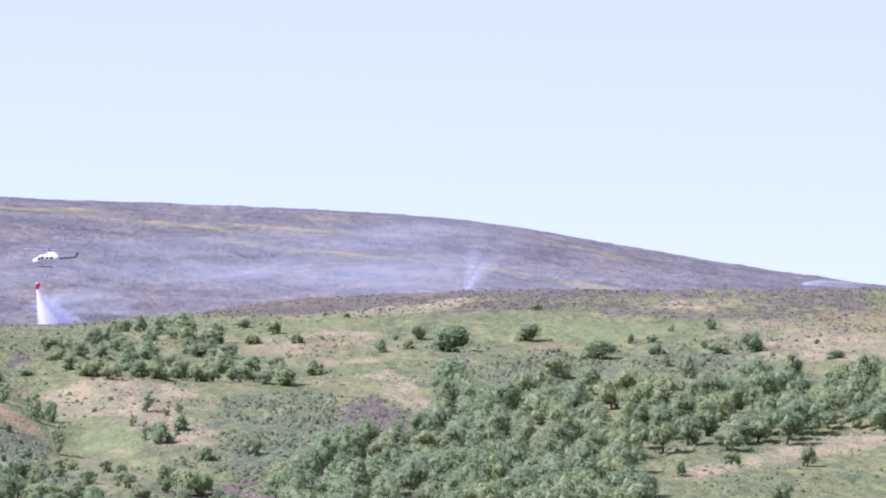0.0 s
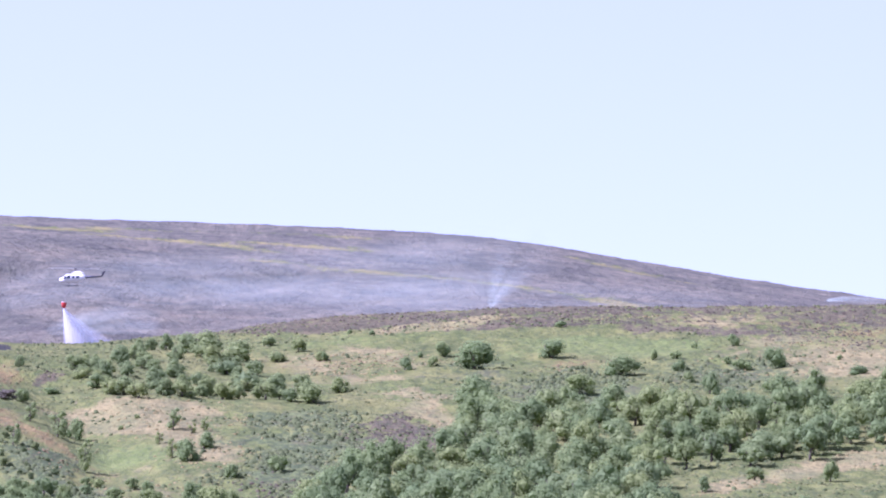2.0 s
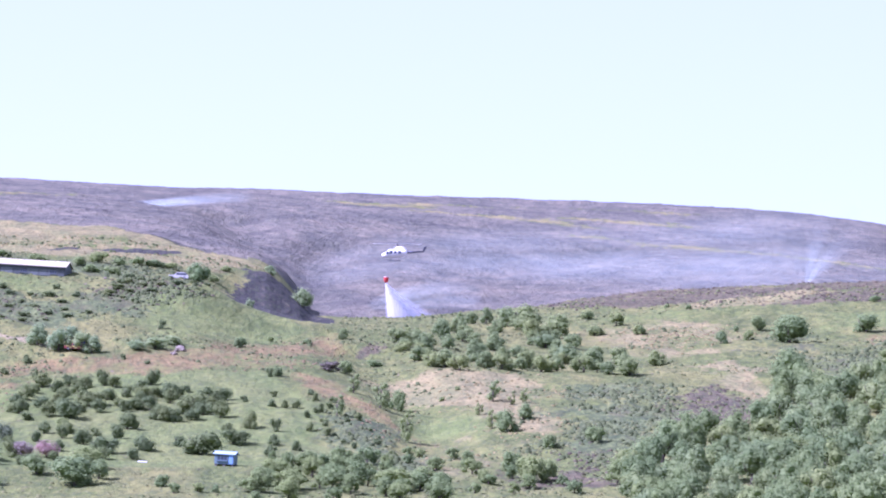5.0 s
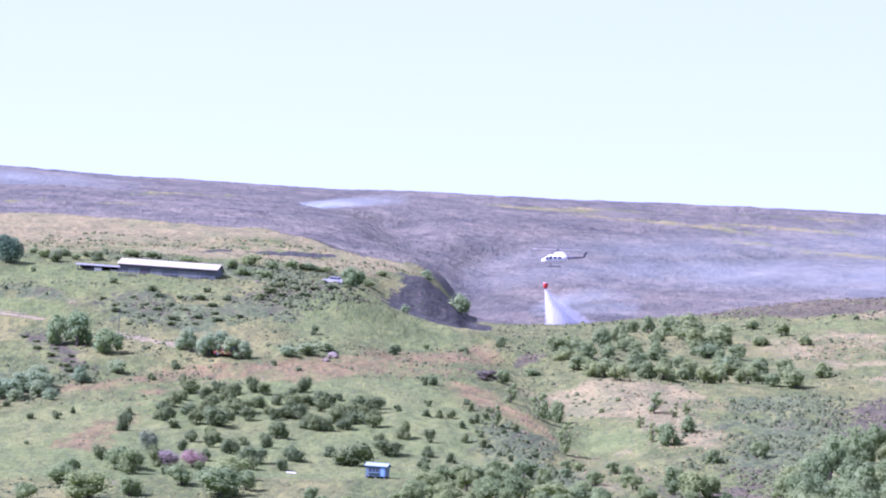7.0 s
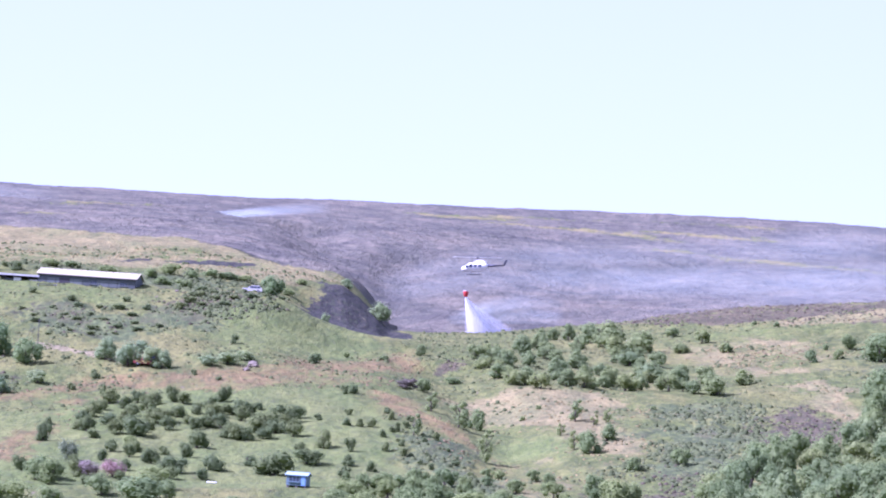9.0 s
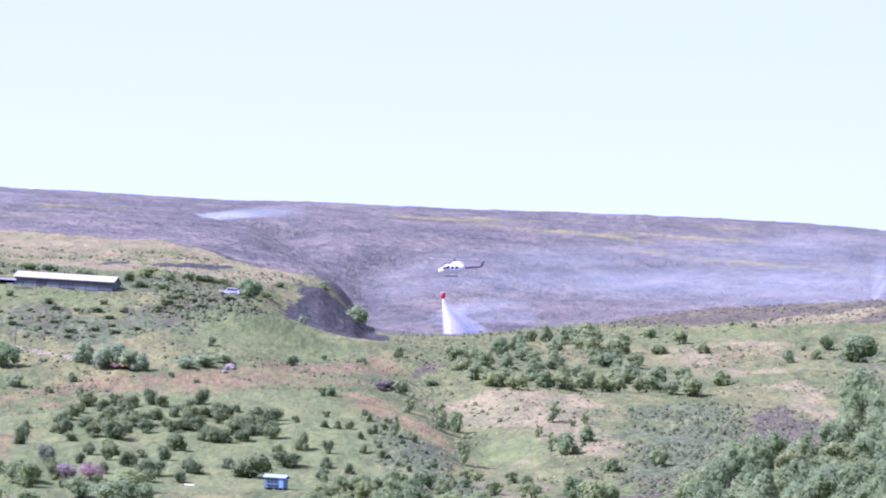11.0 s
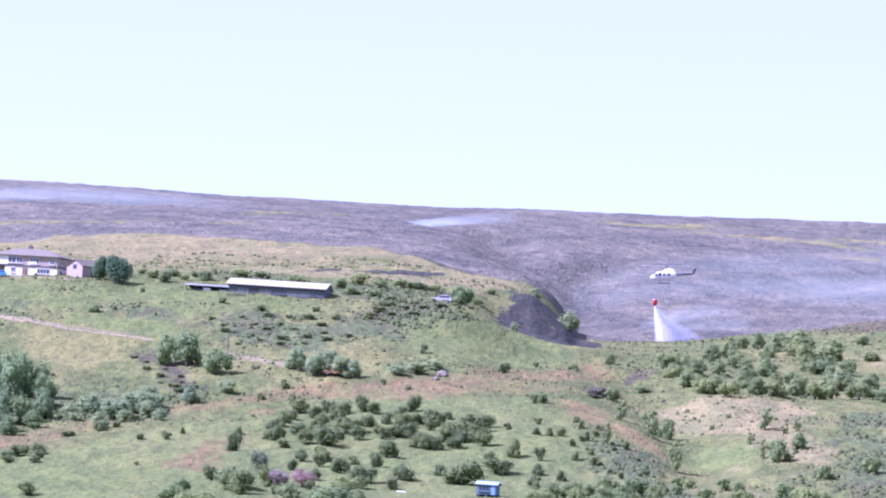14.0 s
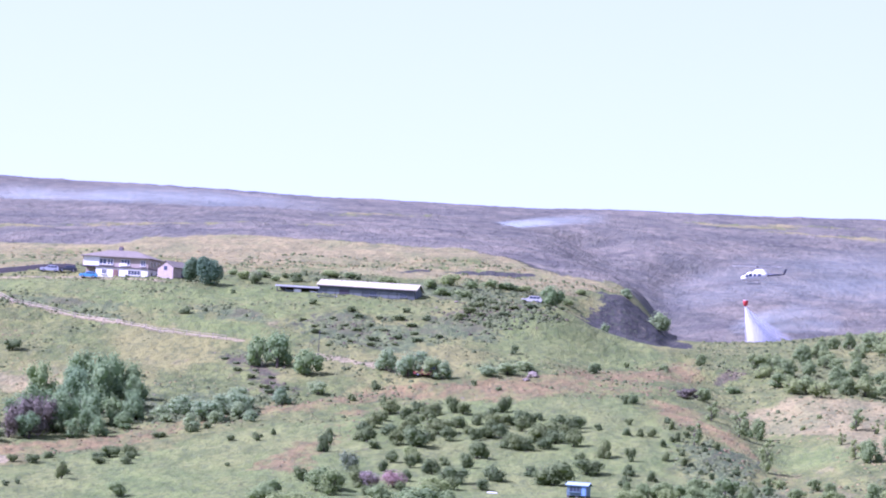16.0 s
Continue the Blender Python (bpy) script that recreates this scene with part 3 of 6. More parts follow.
GULLY_TREES = [(-0.58, 1020, 3.0, 2.7), (-0.48, 985, 2.9, 3.7), (-0.16, 967, 3.7, 4.7), (0.05, 978, 3.7, 4.1), (0.17, 925, 2.5, 5.4), (-0.66, 945, 2.7, 3.6), (-1.84, 1049, 2.6, 2.1), (-0.64, 1086, 2.4, 2.4), (-1.05, 1069, 1.4, 1.2), (-1.48, 1071, 1.2, 1.2), (-0.26, 1053, 3.1, 1.4), (-1.38, 998, 2.0, 1.8), (1.15, 975, 3.0, 4.1), (1.36, 971, 1.5, 2.2), (1.5, 973, 1.7, 2.6), (1.32, 927, 4.3, 4.3), (1.16, 932, 2.1, 3.5), (1.52, 946, 3.4, 3.0), (1, 955, 1.5, 2.3), (1.84, 897, 2.6, 2.6), (2.36, 908, 3.4, 3.0), (0.9, 871, 2.3, 2.5), (1.11, 845, 2.3, 2.5), (1.66, 849, 5.7, 4.7)]
GULLY_TREES += [(1.45, 860, 3.8, 3.6), (1.84, 852, 3.4, 3.8), (3.21, 916, 5.1, 3.5), (0.73, 1000, 1.1, 0.9), (2.03, 1003, 1.1, 0.9), (0.55, 987, 1.1, 1.1)]
BIRCH_SCRUB = [(-0, 1084, 3.9, 3.4), (0.18, 1084, 3.6, 3.4), (0.31, 1067, 4.0, 4.0), (0.49, 1112, 4.2, 4.5), (0.62, 1130, 2.5, 2.8), (0.73, 1145, 2.3, 3.1), (0.26, 1052, 4.2, 3.1), (0.43, 1035, 4.2, 3.5), (1.01, 1169, 3.1, 3.9), (0.55, 1034, 5.3, 3.5), (0.73, 1027, 5.0, 3.7), (0.9, 1056, 4.0, 4.0), (1.05, 1037, 3.5, 3.0), (1.23, 1036, 4.6, 3.5), (1.12, 1091, 4.4, 3.7), (1.27, 1160, 6.5, 4.7), (1.47, 1151, 7.7, 5.4), (1.56, 1133, 5.6, 3.8), (1.82, 1136, 7.6, 4.6), (1.73, 1102, 6.6, 3.7), (2.01, 1101, 4.2, 3.2), (2.19, 1166, 3.9, 2.6), (2.52, 1155, 3.4, 3.6), (2.29, 1136, 4.3, 3.0)]
BIRCH_SCRUB += [(2.78, 1134, 2.5, 2.3), (1.49, 1052, 4.7, 3.8), (1.69, 1041, 5.3, 3.7), (1.94, 1068, 7.2, 4.8), (2.18, 1042, 5.3, 4.2), (2.27, 1061, 4.3, 3.6), (2.47, 1034, 4.4, 3.0), (2.56, 1072, 3.6, 3.1), (2.73, 1033, 6.2, 4.1), (3.01, 1061, 4.0, 3.3), (0.89, 1100, 3.7, 2.7), (0.08, 1067, 3.6, 2.4)]
RIM_BUSHES = [(4.54, 1105, 11.1, 6.7), (4.18, 1135, 4.3, 3.8), (3.75, 1105, 3.7, 3.9), (4.06, 1110, 2.7, 2.5), (5.42, 1124, 8.3, 4.5), (6.23, 1083, 9.2, 5.1), (6.58, 1112, 2.0, 2.7), (6.84, 1111, 3.2, 2.2), (6.88, 1089, 4.1, 3.2), (7, 1065, 2.9, 2.9), (7.25, 1042, 4.7, 5.6), (7.48, 1140, 3.8, 3.1), (7.04, 1138, 1.8, 1.8), (7.98, 1091, 6.3, 5.1), (7.43, 1102, 2.5, 2.2), (7.6, 1090, 5.4, 2.7), (8.92, 1075, 5.3, 2.4), (8.7, 1105, 1.5, 1.5), (9.36, 1043, 5.4, 4.4), (2.81, 1134, 3.0, 2.5), (3.09, 1184, 1.8, 1.3), (3.34, 1179, 1.8, 1.3), (5.49, 1179, 3.4, 1.8), (3.92, 1132, 2.0, 1.8)]
WOOD_EDGE = [(8.69, 898, 3.2, 4.8), (8.43, 851, 4.7, 3.8), (6.85, 853, 6.7, 5.3), (7.83, 899, 3.6, 2.8), (7.24, 883, 2.6, 3.4), (4.6, 1031, 9.7, 6.4), (4.73, 1008, 7.9, 4.9), (5.76, 1047, 7.0, 5.1), (6.16, 1017, 6.8, 6.4), (3.24, 918, 4.5, 3.7), (2.69, 865, 4.8, 3.9), (5.82, 855, 3.8, 4.8), (6.14, 855, 6.7, 5.7), (5.12, 856, 5.7, 4.8)]
LOWER_SCRUB = [(-3.4, 835, 4.3, 3.9), (-0.98, 855, 4.2, 4.0), (-1.2, 857, 2.5, 3.4), (-0.79, 868, 3.9, 2.7), (-0.65, 843, 4.3, 3.8), (-1.38, 873, 1.9, 2.1), (-2.52, 816, 2.4, 2.2), (-2.23, 817, 2.2, 1.8), (-1.46, 832, 4.6, 3.3), (-1.16, 824, 6.4, 3.7), (-0.67, 824, 5.5, 4.6), (-0.41, 852, 3.8, 4.6), (-0.25, 836, 4.1, 3.7), (0.1, 831, 8.3, 4.1), (0.37, 830, 5.6, 3.7), (-0.5, 870, 2.9, 2.9), (-2.03, 817, 1.8, 1.8), (-0.04, 860, 2.9, 2.9), (-1.58, 817, 5.5, 2.7)]
HEDGE_BUSHES = [(-5.86, 1138, 3.8, 2.5), (-5.67, 1144, 4.3, 2.6), (-5.51, 1138, 2.5, 1.8), (-4.9, 1151, 5.1, 2.3), (-4.65, 1151, 5.1, 2.1), (-4.26, 1154, 5.2, 2.1), (-3.75, 1146, 5.1, 3.1), (-3.53, 1161, 5.7, 3.4), (-3.3, 1158, 5.7, 2.8), (-3.08, 1174, 5.2, 2.4), (-2.88, 1176, 5.8, 2.6), (-2.69, 1177, 3.9, 2.1), (-3.61, 1124, 4.5, 2.3), (-3.36, 1123, 5.0, 2.3), (-5.99, 1150, 2.6, 1.8), (-2.2, 1189, 3.2, 2.1), (-2.05, 1212, 3.5, 1.9)]
FOOT_BUSHES = [(-5.15, 820, 8.7, 5.0), (-5.48, 843, 5.6, 3.8), (-4.71, 828, 4.8, 3.5), (-3.66, 828, 10.2, 5.1), (-4.12, 840, 5.2, 3.7), (-5.91, 820, 4.6, 3.2), (-3.59, 849, 7.1, 4.3), (-4.74, 858, 5.3, 4.3), (-3.85, 912, 3.1, 2.5), (-7.1, 856, 3.8, 2.9), (-4.88, 864, 5.8, 4.3), (-5.42, 852, 5.7, 3.3), (-2.64, 827, 2.8, 2.3)]
# the first is added in place of a dark hollow in the bank
BANK_BUSHES = [(-2.76, 1054, 2.1, 2.6), (-6.5, 1084, 3.6, 2.4), (-3.4, 1087, 3.2, 1.9)]
LANE_TREES = [(-8.8, 957, 7.5, 6.0), (-8.61, 960, 4.9, 4.7), (-9.19, 931, 5.8, 4.6)]
LANE_BUSHES = [(-8.55, 937, 4.6, 3.1), (-8.71, 934, 3.5, 2.5), (-8.72, 888, 5.2, 2.6), (-8.31, 900, 2.6, 1.8), (-8.09, 902, 2.4, 1.8), (-7.91, 912, 2.2, 1.4), (-8.08, 949, 3.0, 2.3), (-7.86, 950, 4.0, 3.2), (-7.68, 948, 2.3, 2.3), (-7.36, 951, 1.7, 2.8), (-7.19, 962, 3.2, 2.1), (-7.22, 919, 3.3, 1.8), (-7, 917, 3.7, 2.3), (-7.33, 903, 3.4, 1.6), (-7.07, 902, 3.0, 1.6), (-7.75, 899, 1.6, 1.4), (-7.71, 887, 1.8, 1.4)]
YELLOW_SHRUBS = [(-7.54, 969, 2.2, 2.2)]
RHODODENDRONS = [(-4.3, 870, 4.3, 2.9), (-4.02, 869, 4.8, 3.3)]
BLOSSOM_TREES = [(-4.51, 889, 4.2, 4.4), (-5.75, 1132, 3.3, 3.3)]
SMOKES = []  # label, range, spine of (bearing, rise), half widths, thickness, layers
SMOKES.append(('thin blue-white smoke rising from a smouldering spot', 1440, [(4.663, 466.3), (4.719, 488.0), (4.808, 519.1), (4.964, 560.9), (5.3, 604.5)], [5, 16, 34, 60, 80], [0.5, 0.32, 0.22, 0.12, 0.03], 1))
SMOKES.append(('bright white smoke drifting off a burning edge', 1960, [(-3.486, 522.5), (-3.155, 530.4), (-2.773, 538.9), (-2.263, 551.0), (-1.751, 560.9)], [2, 4, 6, 9, 12], [1, 0.8, 0.5, 0.25, 0.05], 3))
SMOKES.append(('broad veil of blue smoke over the burnt slope', 1420, [(-1.232, 419.2), (-0.085, 470.6), (1.212, 482.8), (2.437, 502.2), (3.724, 520.2), (5.004, 540.0)], [30, 44, 56, 62, 72, 80], [0.05, 0.15, 0.24, 0.26, 0.26, 0.18], 2))
SMOKES.append(('low smoke clinging to the moor behind the hill edge', 1380, [(1.784, 422.4), (2.924, 452.5), (3.813, 473.7), (5.091, 486.8), (6.371, 494.6), (7.65, 497.1)], [20, 32, 40, 42, 34, 22], [0.06, 0.14, 0.18, 0.18, 0.16, 0.1], 1))
SMOKES.append(('small white smoke on the far end of the ridge', 1900, [(8.461, 514.0), (8.663, 518.9), (8.918, 519.3), (9.207, 515.1)], [3, 6, 8, 8], [0.95, 0.6, 0.3, 0.1], 1))
SMOKES.append(('pale smoke veil lying along the far moor', 1950, [(-9.799, 498.9), (-8.788, 513.2), (-7.834, 519.7), (-6.881, 534.0), (-5.731, 541.4), (-4.706, 546.1)], [26, 34, 30, 30, 22, 14], [0.35, 0.45, 0.42, 0.32, 0.22, 0.08], 2))
SMOKES.append(('smoke spreading from the falling water', 1440, [(-0.381, 371.4), (-0.067, 387.0), (0.438, 404.6), (0.95, 406.2)], [12, 26, 34, 26], [0.2, 0.5, 0.4, 0.15], 1))
HELI = (-0.08, 1385, 473.5)
BUCKET = (-0.185, 427.5)
WATER = (-0.18, 419.0, 72.0, 0.85)  # bearing and rise of its head, drop, spread in degrees at the foot
WOODS = []
WOODS.append([(2.51, 847), (2.69, 876), (3.25, 899), (3.94, 918), (4.37, 945), (4.37, 1024), (4.91, 1024), (5.24, 997), (5.61, 1029), (6.45, 1002), (6.57, 1027), (7.15, 1004), (7.72, 1016), (7.97, 1025), (8.66, 1046), (8.42, 1005), (8.3, 987), (7.87, 960), (7.63, 934), (7.19, 915), (6.88, 903), (7.08, 885), (6.58, 866), (5.69, 849)])
WOODS.append([(7.64, 913), (7.82, 936), (8.12, 969), (8.55, 990), (8.93, 1009), (9.67, 1050), (9.72, 939), (9.08, 949), (8.7, 942), (8.46, 924), (8.07, 930), (7.83, 911)])
WOODS.append([(2.7, 846), (5.31, 856), (6.9, 860), (6.93, 786), (2.73, 781)])
THICKETS = []  # kind, spacing, size, outline
THICKETS.append(('haw', 4.6, (2.6, 4.6), [(-4.52, 946), (-4.15, 975), (-3.52, 975), (-2.69, 971), (-1.94, 960), (-2.02, 931), (-2.66, 928), (-3.11, 941), (-3.74, 925), (-4.38, 922)]))
THICKETS.append(('haw', 5.5, (2.4, 4.4), [(-4.79, 860), (-4.5, 908), (-3.35, 907), (-2.83, 897), (-2.82, 873), (-3.71, 861)]))
THICKETS.append(('birch', 6.5, (2.6, 4.8), [(-0.05, 1083), (0.49, 1147), (0.93, 1177), (2.04, 1153), (2.06, 1108), (2.85, 1062), (2.73, 1032), (1.69, 1039), (0.52, 1034), (0.09, 1058)]))
THICKETS.append(('alder', 5.0, (3.4, 5.6), [(-1.34, 851), (-0.96, 873), (-0.31, 875), (0.35, 854), (0.69, 831), (0.64, 808), (-1.57, 800), (-1.58, 822)]))
THICKETS.append(('dark', 5.5, (5.0, 8.0), [(-8.46, 945), (-8.23, 979), (-7.8, 1002), (-7.61, 1008), (-7.03, 994), (-6.94, 967), (-7.38, 947), (-8.2, 934)]))
THICKETS.append(('willow', 4.2, (3.0, 4.6), [(-6.79, 964), (-5.82, 986), (-5.56, 979), (-5.68, 963), (-6.69, 956)]))
THICKETS.append(('haw', 5.0, (1.2, 2.4), [(-1.03, 979), (-0.7, 964), (-0.1, 922), (0.17, 880), (-0.33, 869), (-0.8, 914)]))
THICKETS.append(('alder', 6.5, (2.4, 4.6), [(0.07, 906), (0.99, 880), (2.04, 868), (2.32, 836), (0.37, 822)]))
THICKETS.append(('bank', 3.4, (2.0, 4.0), [(-3.35, 1088), (-3.2, 1110), (-2.8, 1102), (-2.45, 1103), (-2.2, 1108), (-2.1, 1104), (-2.75, 1095), (-3.1, 1079)]))
THICKETS.append(('bank', 4.2, (1.8, 3.8), [(-5.2, 1080), (-4.6, 1092), (-3.9, 1082), (-3.55, 1068), (-4.1, 1050), (-4.9, 1050)]))
THICKETS.append(('bank', 3.6, (1.6, 3.2), [(-6.05, 1040), (-5.8, 1040), (-5.28, 1005), (-5.4, 994), (-5.65, 1003)]))

# ---------------------------------------------------------------- builders
def mesh_of(name, verts, faces, mat=None, smooth=False):
    me = bpy.data.meshes.new(name)
    me.from_pydata([tuple(v) for v in verts], [], faces)
    if mat:
        me.materials.append(mat)
    if smooth:
        me.polygons.foreach_set("use_smooth", [True] * len(me.polygons))
    me.update()
    return me


def part(name, bm, material, parent, label="", smooth=False):
    """One bmesh as one mesh object under a thing or a part."""
    me = bpy.data.meshes.new(name)
    bm.to_mesh(me)
    bm.free()
    me.materials.append(material)
    if smooth:
        me.polygons.foreach_set("use_smooth", [True] * len(me.polygons))
    ob = new(name, me)
    ob.parent = parent
    return tagged(ob, label)


def thing(name, m, label, category, group="", kind=""):
    ob = new(name)
    ob.matrix_basis = m
    return tagged(ob, label, category, group, kind)


def box(x, y, z, sx, sy, sz, bevel=0.0, bm=None, m=None):
    """A box centred at x, y with its foot at z, its edges rounded."""
    bm = bm or bmesh.new()
    one = bmesh.new()
    bmesh.ops.create_cube(one, size=1)
    bmesh.ops.scale(one, vec=(sx, sy, sz), verts=one.verts)
    if bevel:
        bmesh.ops.bevel(one, geom=one.edges[:], offset=bevel, segments=2, affect="EDGES", profile=0.6)
    bmesh.ops.translate(one, vec=(x, y, z + sz / 2), verts=one.verts)
    if m is not None:
        bmesh.ops.transform(one, matrix=m, verts=one.verts)
    tmp = bpy.data.meshes.new("t")
    one.to_mesh(tmp)
    one.free()
    bm.from_mesh(tmp)
    bpy.data.meshes.remove(tmp)
    return bm


def solid(rings, closed=True, bm=None):
    """Skin through rings of points, capped at both ends."""
    bm = bm or bmesh.new()
    rows = [[bm.verts.new(p) for p in ring] for ring in rings]
    n = len(rows[0])
    for a, b in zip(rows, rows[1:]):
        for k in range(n):
            bm.faces.new((a[k], a[(k + 1) % n], b[(k + 1) % n], b[k]))
    if closed:
        bm.faces.new(rows[0][::-1])
        bm.faces.new(rows[-1])
    bmesh.ops.recalc_face_normals(bm, faces=bm.faces)
    return bm


def tube(points, radii, sides=6, bm=None):
    """Round bar along points with a radius at each."""
    pts = [Vector(p) for p in points]
    rings = []
    for k, p in enumerate(pts):
        d = (pts[min(k + 1, len(pts) - 1)] - pts[max(k - 1, 0)]).normalized()
        u = d.orthogonal().normalized()
        v = d.cross(u)
        rings.append([p + (u * math.cos(2 * math.pi * j / sides) + v * math.sin(2 * math.pi * j / sides)) * radii[k] for j in range(sides)])
    return solid(rings, True, bm)


# ---------------------------------------------------------------- ground
def inside(a, r, outline):
    """Signed distance in metres to an outline, positive inside."""
    d, _ = line_dist(a, r, list(outline) + [outline[0]])
    odd = np.zeros(np.shape(a), bool)
    n = len(outline)
    for k in range(n):
        (a0, r0), (a1, r1) = outline[k], outline[(k + 1) % n]
        if r0 == r1:
            continue
        cross = ((r0 > r) != (r1 > r)) & (a < (a1 - a0) * (r - r0) / (r1 - r0) + a0)
        odd ^= cross
    return np.where(odd, d, -d)


def build_ground():
    az = np.concatenate([np.arange(-180, -14, 6.0), np.arange(-14, -10, 0.25), np.arange(-10, 10, 0.024), np.arange(10, 14, 0.25), np.arange(14, 180, 6.0), np.array([180.0])])
    rg = np.concatenate([np.array([0.01]), np.arange(20, 700, 30.0), np.arange(700, 820, 6.0), np.arange(820, 1270, 1.7), np.arange(1270, 1420, 3.0),
                         np.arange(1420, 2100, 5.5), np.arange(2100, 2560, 9.0), np.arange(2560, 2900, 40.0), np.arange(2900, 4950, 200.0)])
    A, R = np.meshgrid(az, rg, indexing="ij")
    Z = land(A, R)
    X, Y = R * np.sin(np.radians(A)), R * np.cos(np.radians(A))
    na, nr = A.shape
    idx = np.arange(na * nr).reshape(na, nr)
    quads = np.stack([idx[:-1, :-1], idx[1:, :-1], idx[1:, 1:], idx[:-1, 1:]], -1).reshape(-1, 4)[:, ::-1]
    me = bpy.data.meshes.new("ground")
    me.vertices.add(na * nr)
    me.vertices.foreach_set("co", np.stack([X, Y, Z], -1).astype(np.float32).ravel())
    me.loops.add(quads.size)
    me.loops.foreach_set("vertex_index", quads.astype(np.int32).ravel())
    me.polygons.add(len(quads))
    me.polygons.foreach_set("loop_start", np.arange(0, quads.size, 4, dtype=np.int32))
    me.polygons.foreach_set("use_smooth", np.ones(len(quads), bool))
    me.update(calc_edges=True)
    # land cover
    kinds = {k: np.zeros(A.shape) for k in ("tan", "bracken", "heather", "pasture", "burnt", "bare", "char", "scrub")}
    wx, wy = fractal(X, Y, 26, 4) * 14, fractal(X + 300, Y, 26, 4) * 26
    Aw, Rw = A + wx / (R * math.radians(1)), R + wy
    patchy = fractal(X, Y + 500, 30, 4)
    view = (np.abs(A) < 11) & (R > 690) & (R < 2600)
    for kind, strength, soft, outline in PATCHES:
        o = np.array(outline)
        m = view & (A > o[:, 0].min() - 1) & (A < o[:, 0].max() + 1) & (R > o[:, 1].min() - 40) & (R < o[:, 1].max() + 40)
        w = np.clip(0.5 + inside(Aw[m], Rw[m], outline) / (2.0 * soft), 0, 1) * strength
        if strength < 0.85:
            w = np.clip(w + patchy[m] * 1.6 * (w > 0.02), 0, 1)
        for k in kinds:
            if k != kind:
                kinds[k][m] *= 1 - w * 0.95
        key = {"bank": "pasture", "rough": None}.get(kind, kind)
        if key:
            kinds[key][m] = np.maximum(kinds[key][m], w * (0.75 if kind == "bank" else 1))
    # burnt moor beyond its edge
    edge = np.where(A < BURN_EDGE[-1][0], smooth_curve(A, *zip(*BURN_EDGE)), 1285.0)
    w = np.clip(0.5 + (R + wy * 0.8 - edge) / 10, 0, 1)
    for k in kinds:
        if k != "char":
            kinds[k] *= 1 - w
    kinds["burnt"] = np.maximum(kinds["burnt"], w)
    for kind, half, line in TRACKS:
        o = np.array(line)
        m = view & (A > o[:, 0].min() - 1) & (A < o[:, 0].max() + 1) & (R > o[:, 1].min() - 60) & (R < o[:, 1].max() + 60)
        d, along = line_dist(A[m] + wx[m] * 0.15 / (R[m] * math.radians(1)), R[m] + wy[m] * (0.35 if kind == "dry" else 0.05), line)
        w = np.clip(1.15 - d / (half * 1.3), 0, 1)
        if kind == "dry":
            w *= np.clip(0.68 + patchy[m] * 1.4, 0, 0.76)
            kinds["burnt"][m] *= 1 - w
            kinds["tan"][m] = np.maximum(kinds["tan"][m], w)
        else:
            kinds["bare"][m] = np.maximum(kinds["bare"][m], w)
    for name, keys in (("cover_a", ("tan", "bracken", "heather", "scrub")), ("cover_b", ("pasture", "burnt", "bare", "char"))):
        col = np.ones((na * nr, 4), np.float32)
        for j, k in enumerate(keys):
            col[:, j] = kinds[k].ravel()
        at = me.color_attributes.new(name, "FLOAT_COLOR", "POINT")
        at.data.foreach_set("color", col.ravel())
    me.materials.append(GROUND)
    ob = new("ground", me)
    tagged(ob, "hillside of pasture, dry grass and heather below burnt moorland", "ground", kind="structure")
    return ob


build_ground()


# ---------------------------------------------------------------- trees and bushes
def clump_mesh(name, mat, rng, lumps, leaves, leaf, flat=1.0):
    """Crown of many small leaf clumps on uneven lumps, within a unit box standing on z = 0."""
    verts, faces = [], []
    for (c, s) in lumps:
        n = max(14, int(leaves * 6 * s.x * s.x * 4))
        # inner mass of twigs and leaves
        base = len(verts)
        ring = 6
        for j in range(4):
            th = math.pi * (j + 0.5) / 4
            for i in range(ring):
                ph = 2 * math.pi * (i + 0.5 * (j % 2)) / ring
                k = 0.71 * rng.uniform(0.78, 1.1)
                verts.append((c.x + s.x * k * math.sin(th) * math.cos(ph), c.y + s.y * k * math.sin(th) * math.sin(ph), c.z + s.z * k * math.cos(th)))
        for j in range(3):
            for i in range(ring):
                a, b = base + j * ring + i, base + j * ring + (i + 1) % ring
                faces.append((a, a + ring, b + ring, b))
        faces.append(tuple(base + i for i in range(ring)))
        faces.append(tuple(base + 3 * ring + i for i in range(ring))[::-1])
        for _ in range(n):
            d = Vector((rng.gauss(0, 1), rng.gauss(0, 1), rng.gauss(0.25, 1))).normalized()
            k = rng.uniform(0.78, 1.12)
            p = Vector((c.x + d.x * s.x * k, c.y + d.y * s.y * k, c.z + d.z * s.z * k))
            nrm = (d + Vector((rng.gauss(0, 0.3), rng.gauss(0, 0.3), rng.gauss(0.4, 0.3)))).normalized()
            u = nrm.orthogonal().normalized()
            u = (u * math.cos(rng.uniform(0, 6.28)) + nrm.cross(u) * math.sin(rng.uniform(0, 6.28)))
            u.normalize()
            v = nrm.cross(u)
            z = leaf * rng.uniform(0.45, 1.1)
            b = len(verts)
            fold = nrm * z * 0.35
            verts += [tuple(p - u * z), tuple(p - v * z * 0.75 + fold), tuple(p + u * z * 0.9), tuple(p + v * z * 0.75 + fold)]
            faces.append((b, b + 1, b + 2, b + 3))
    return mesh_of(name, verts, faces, mat)


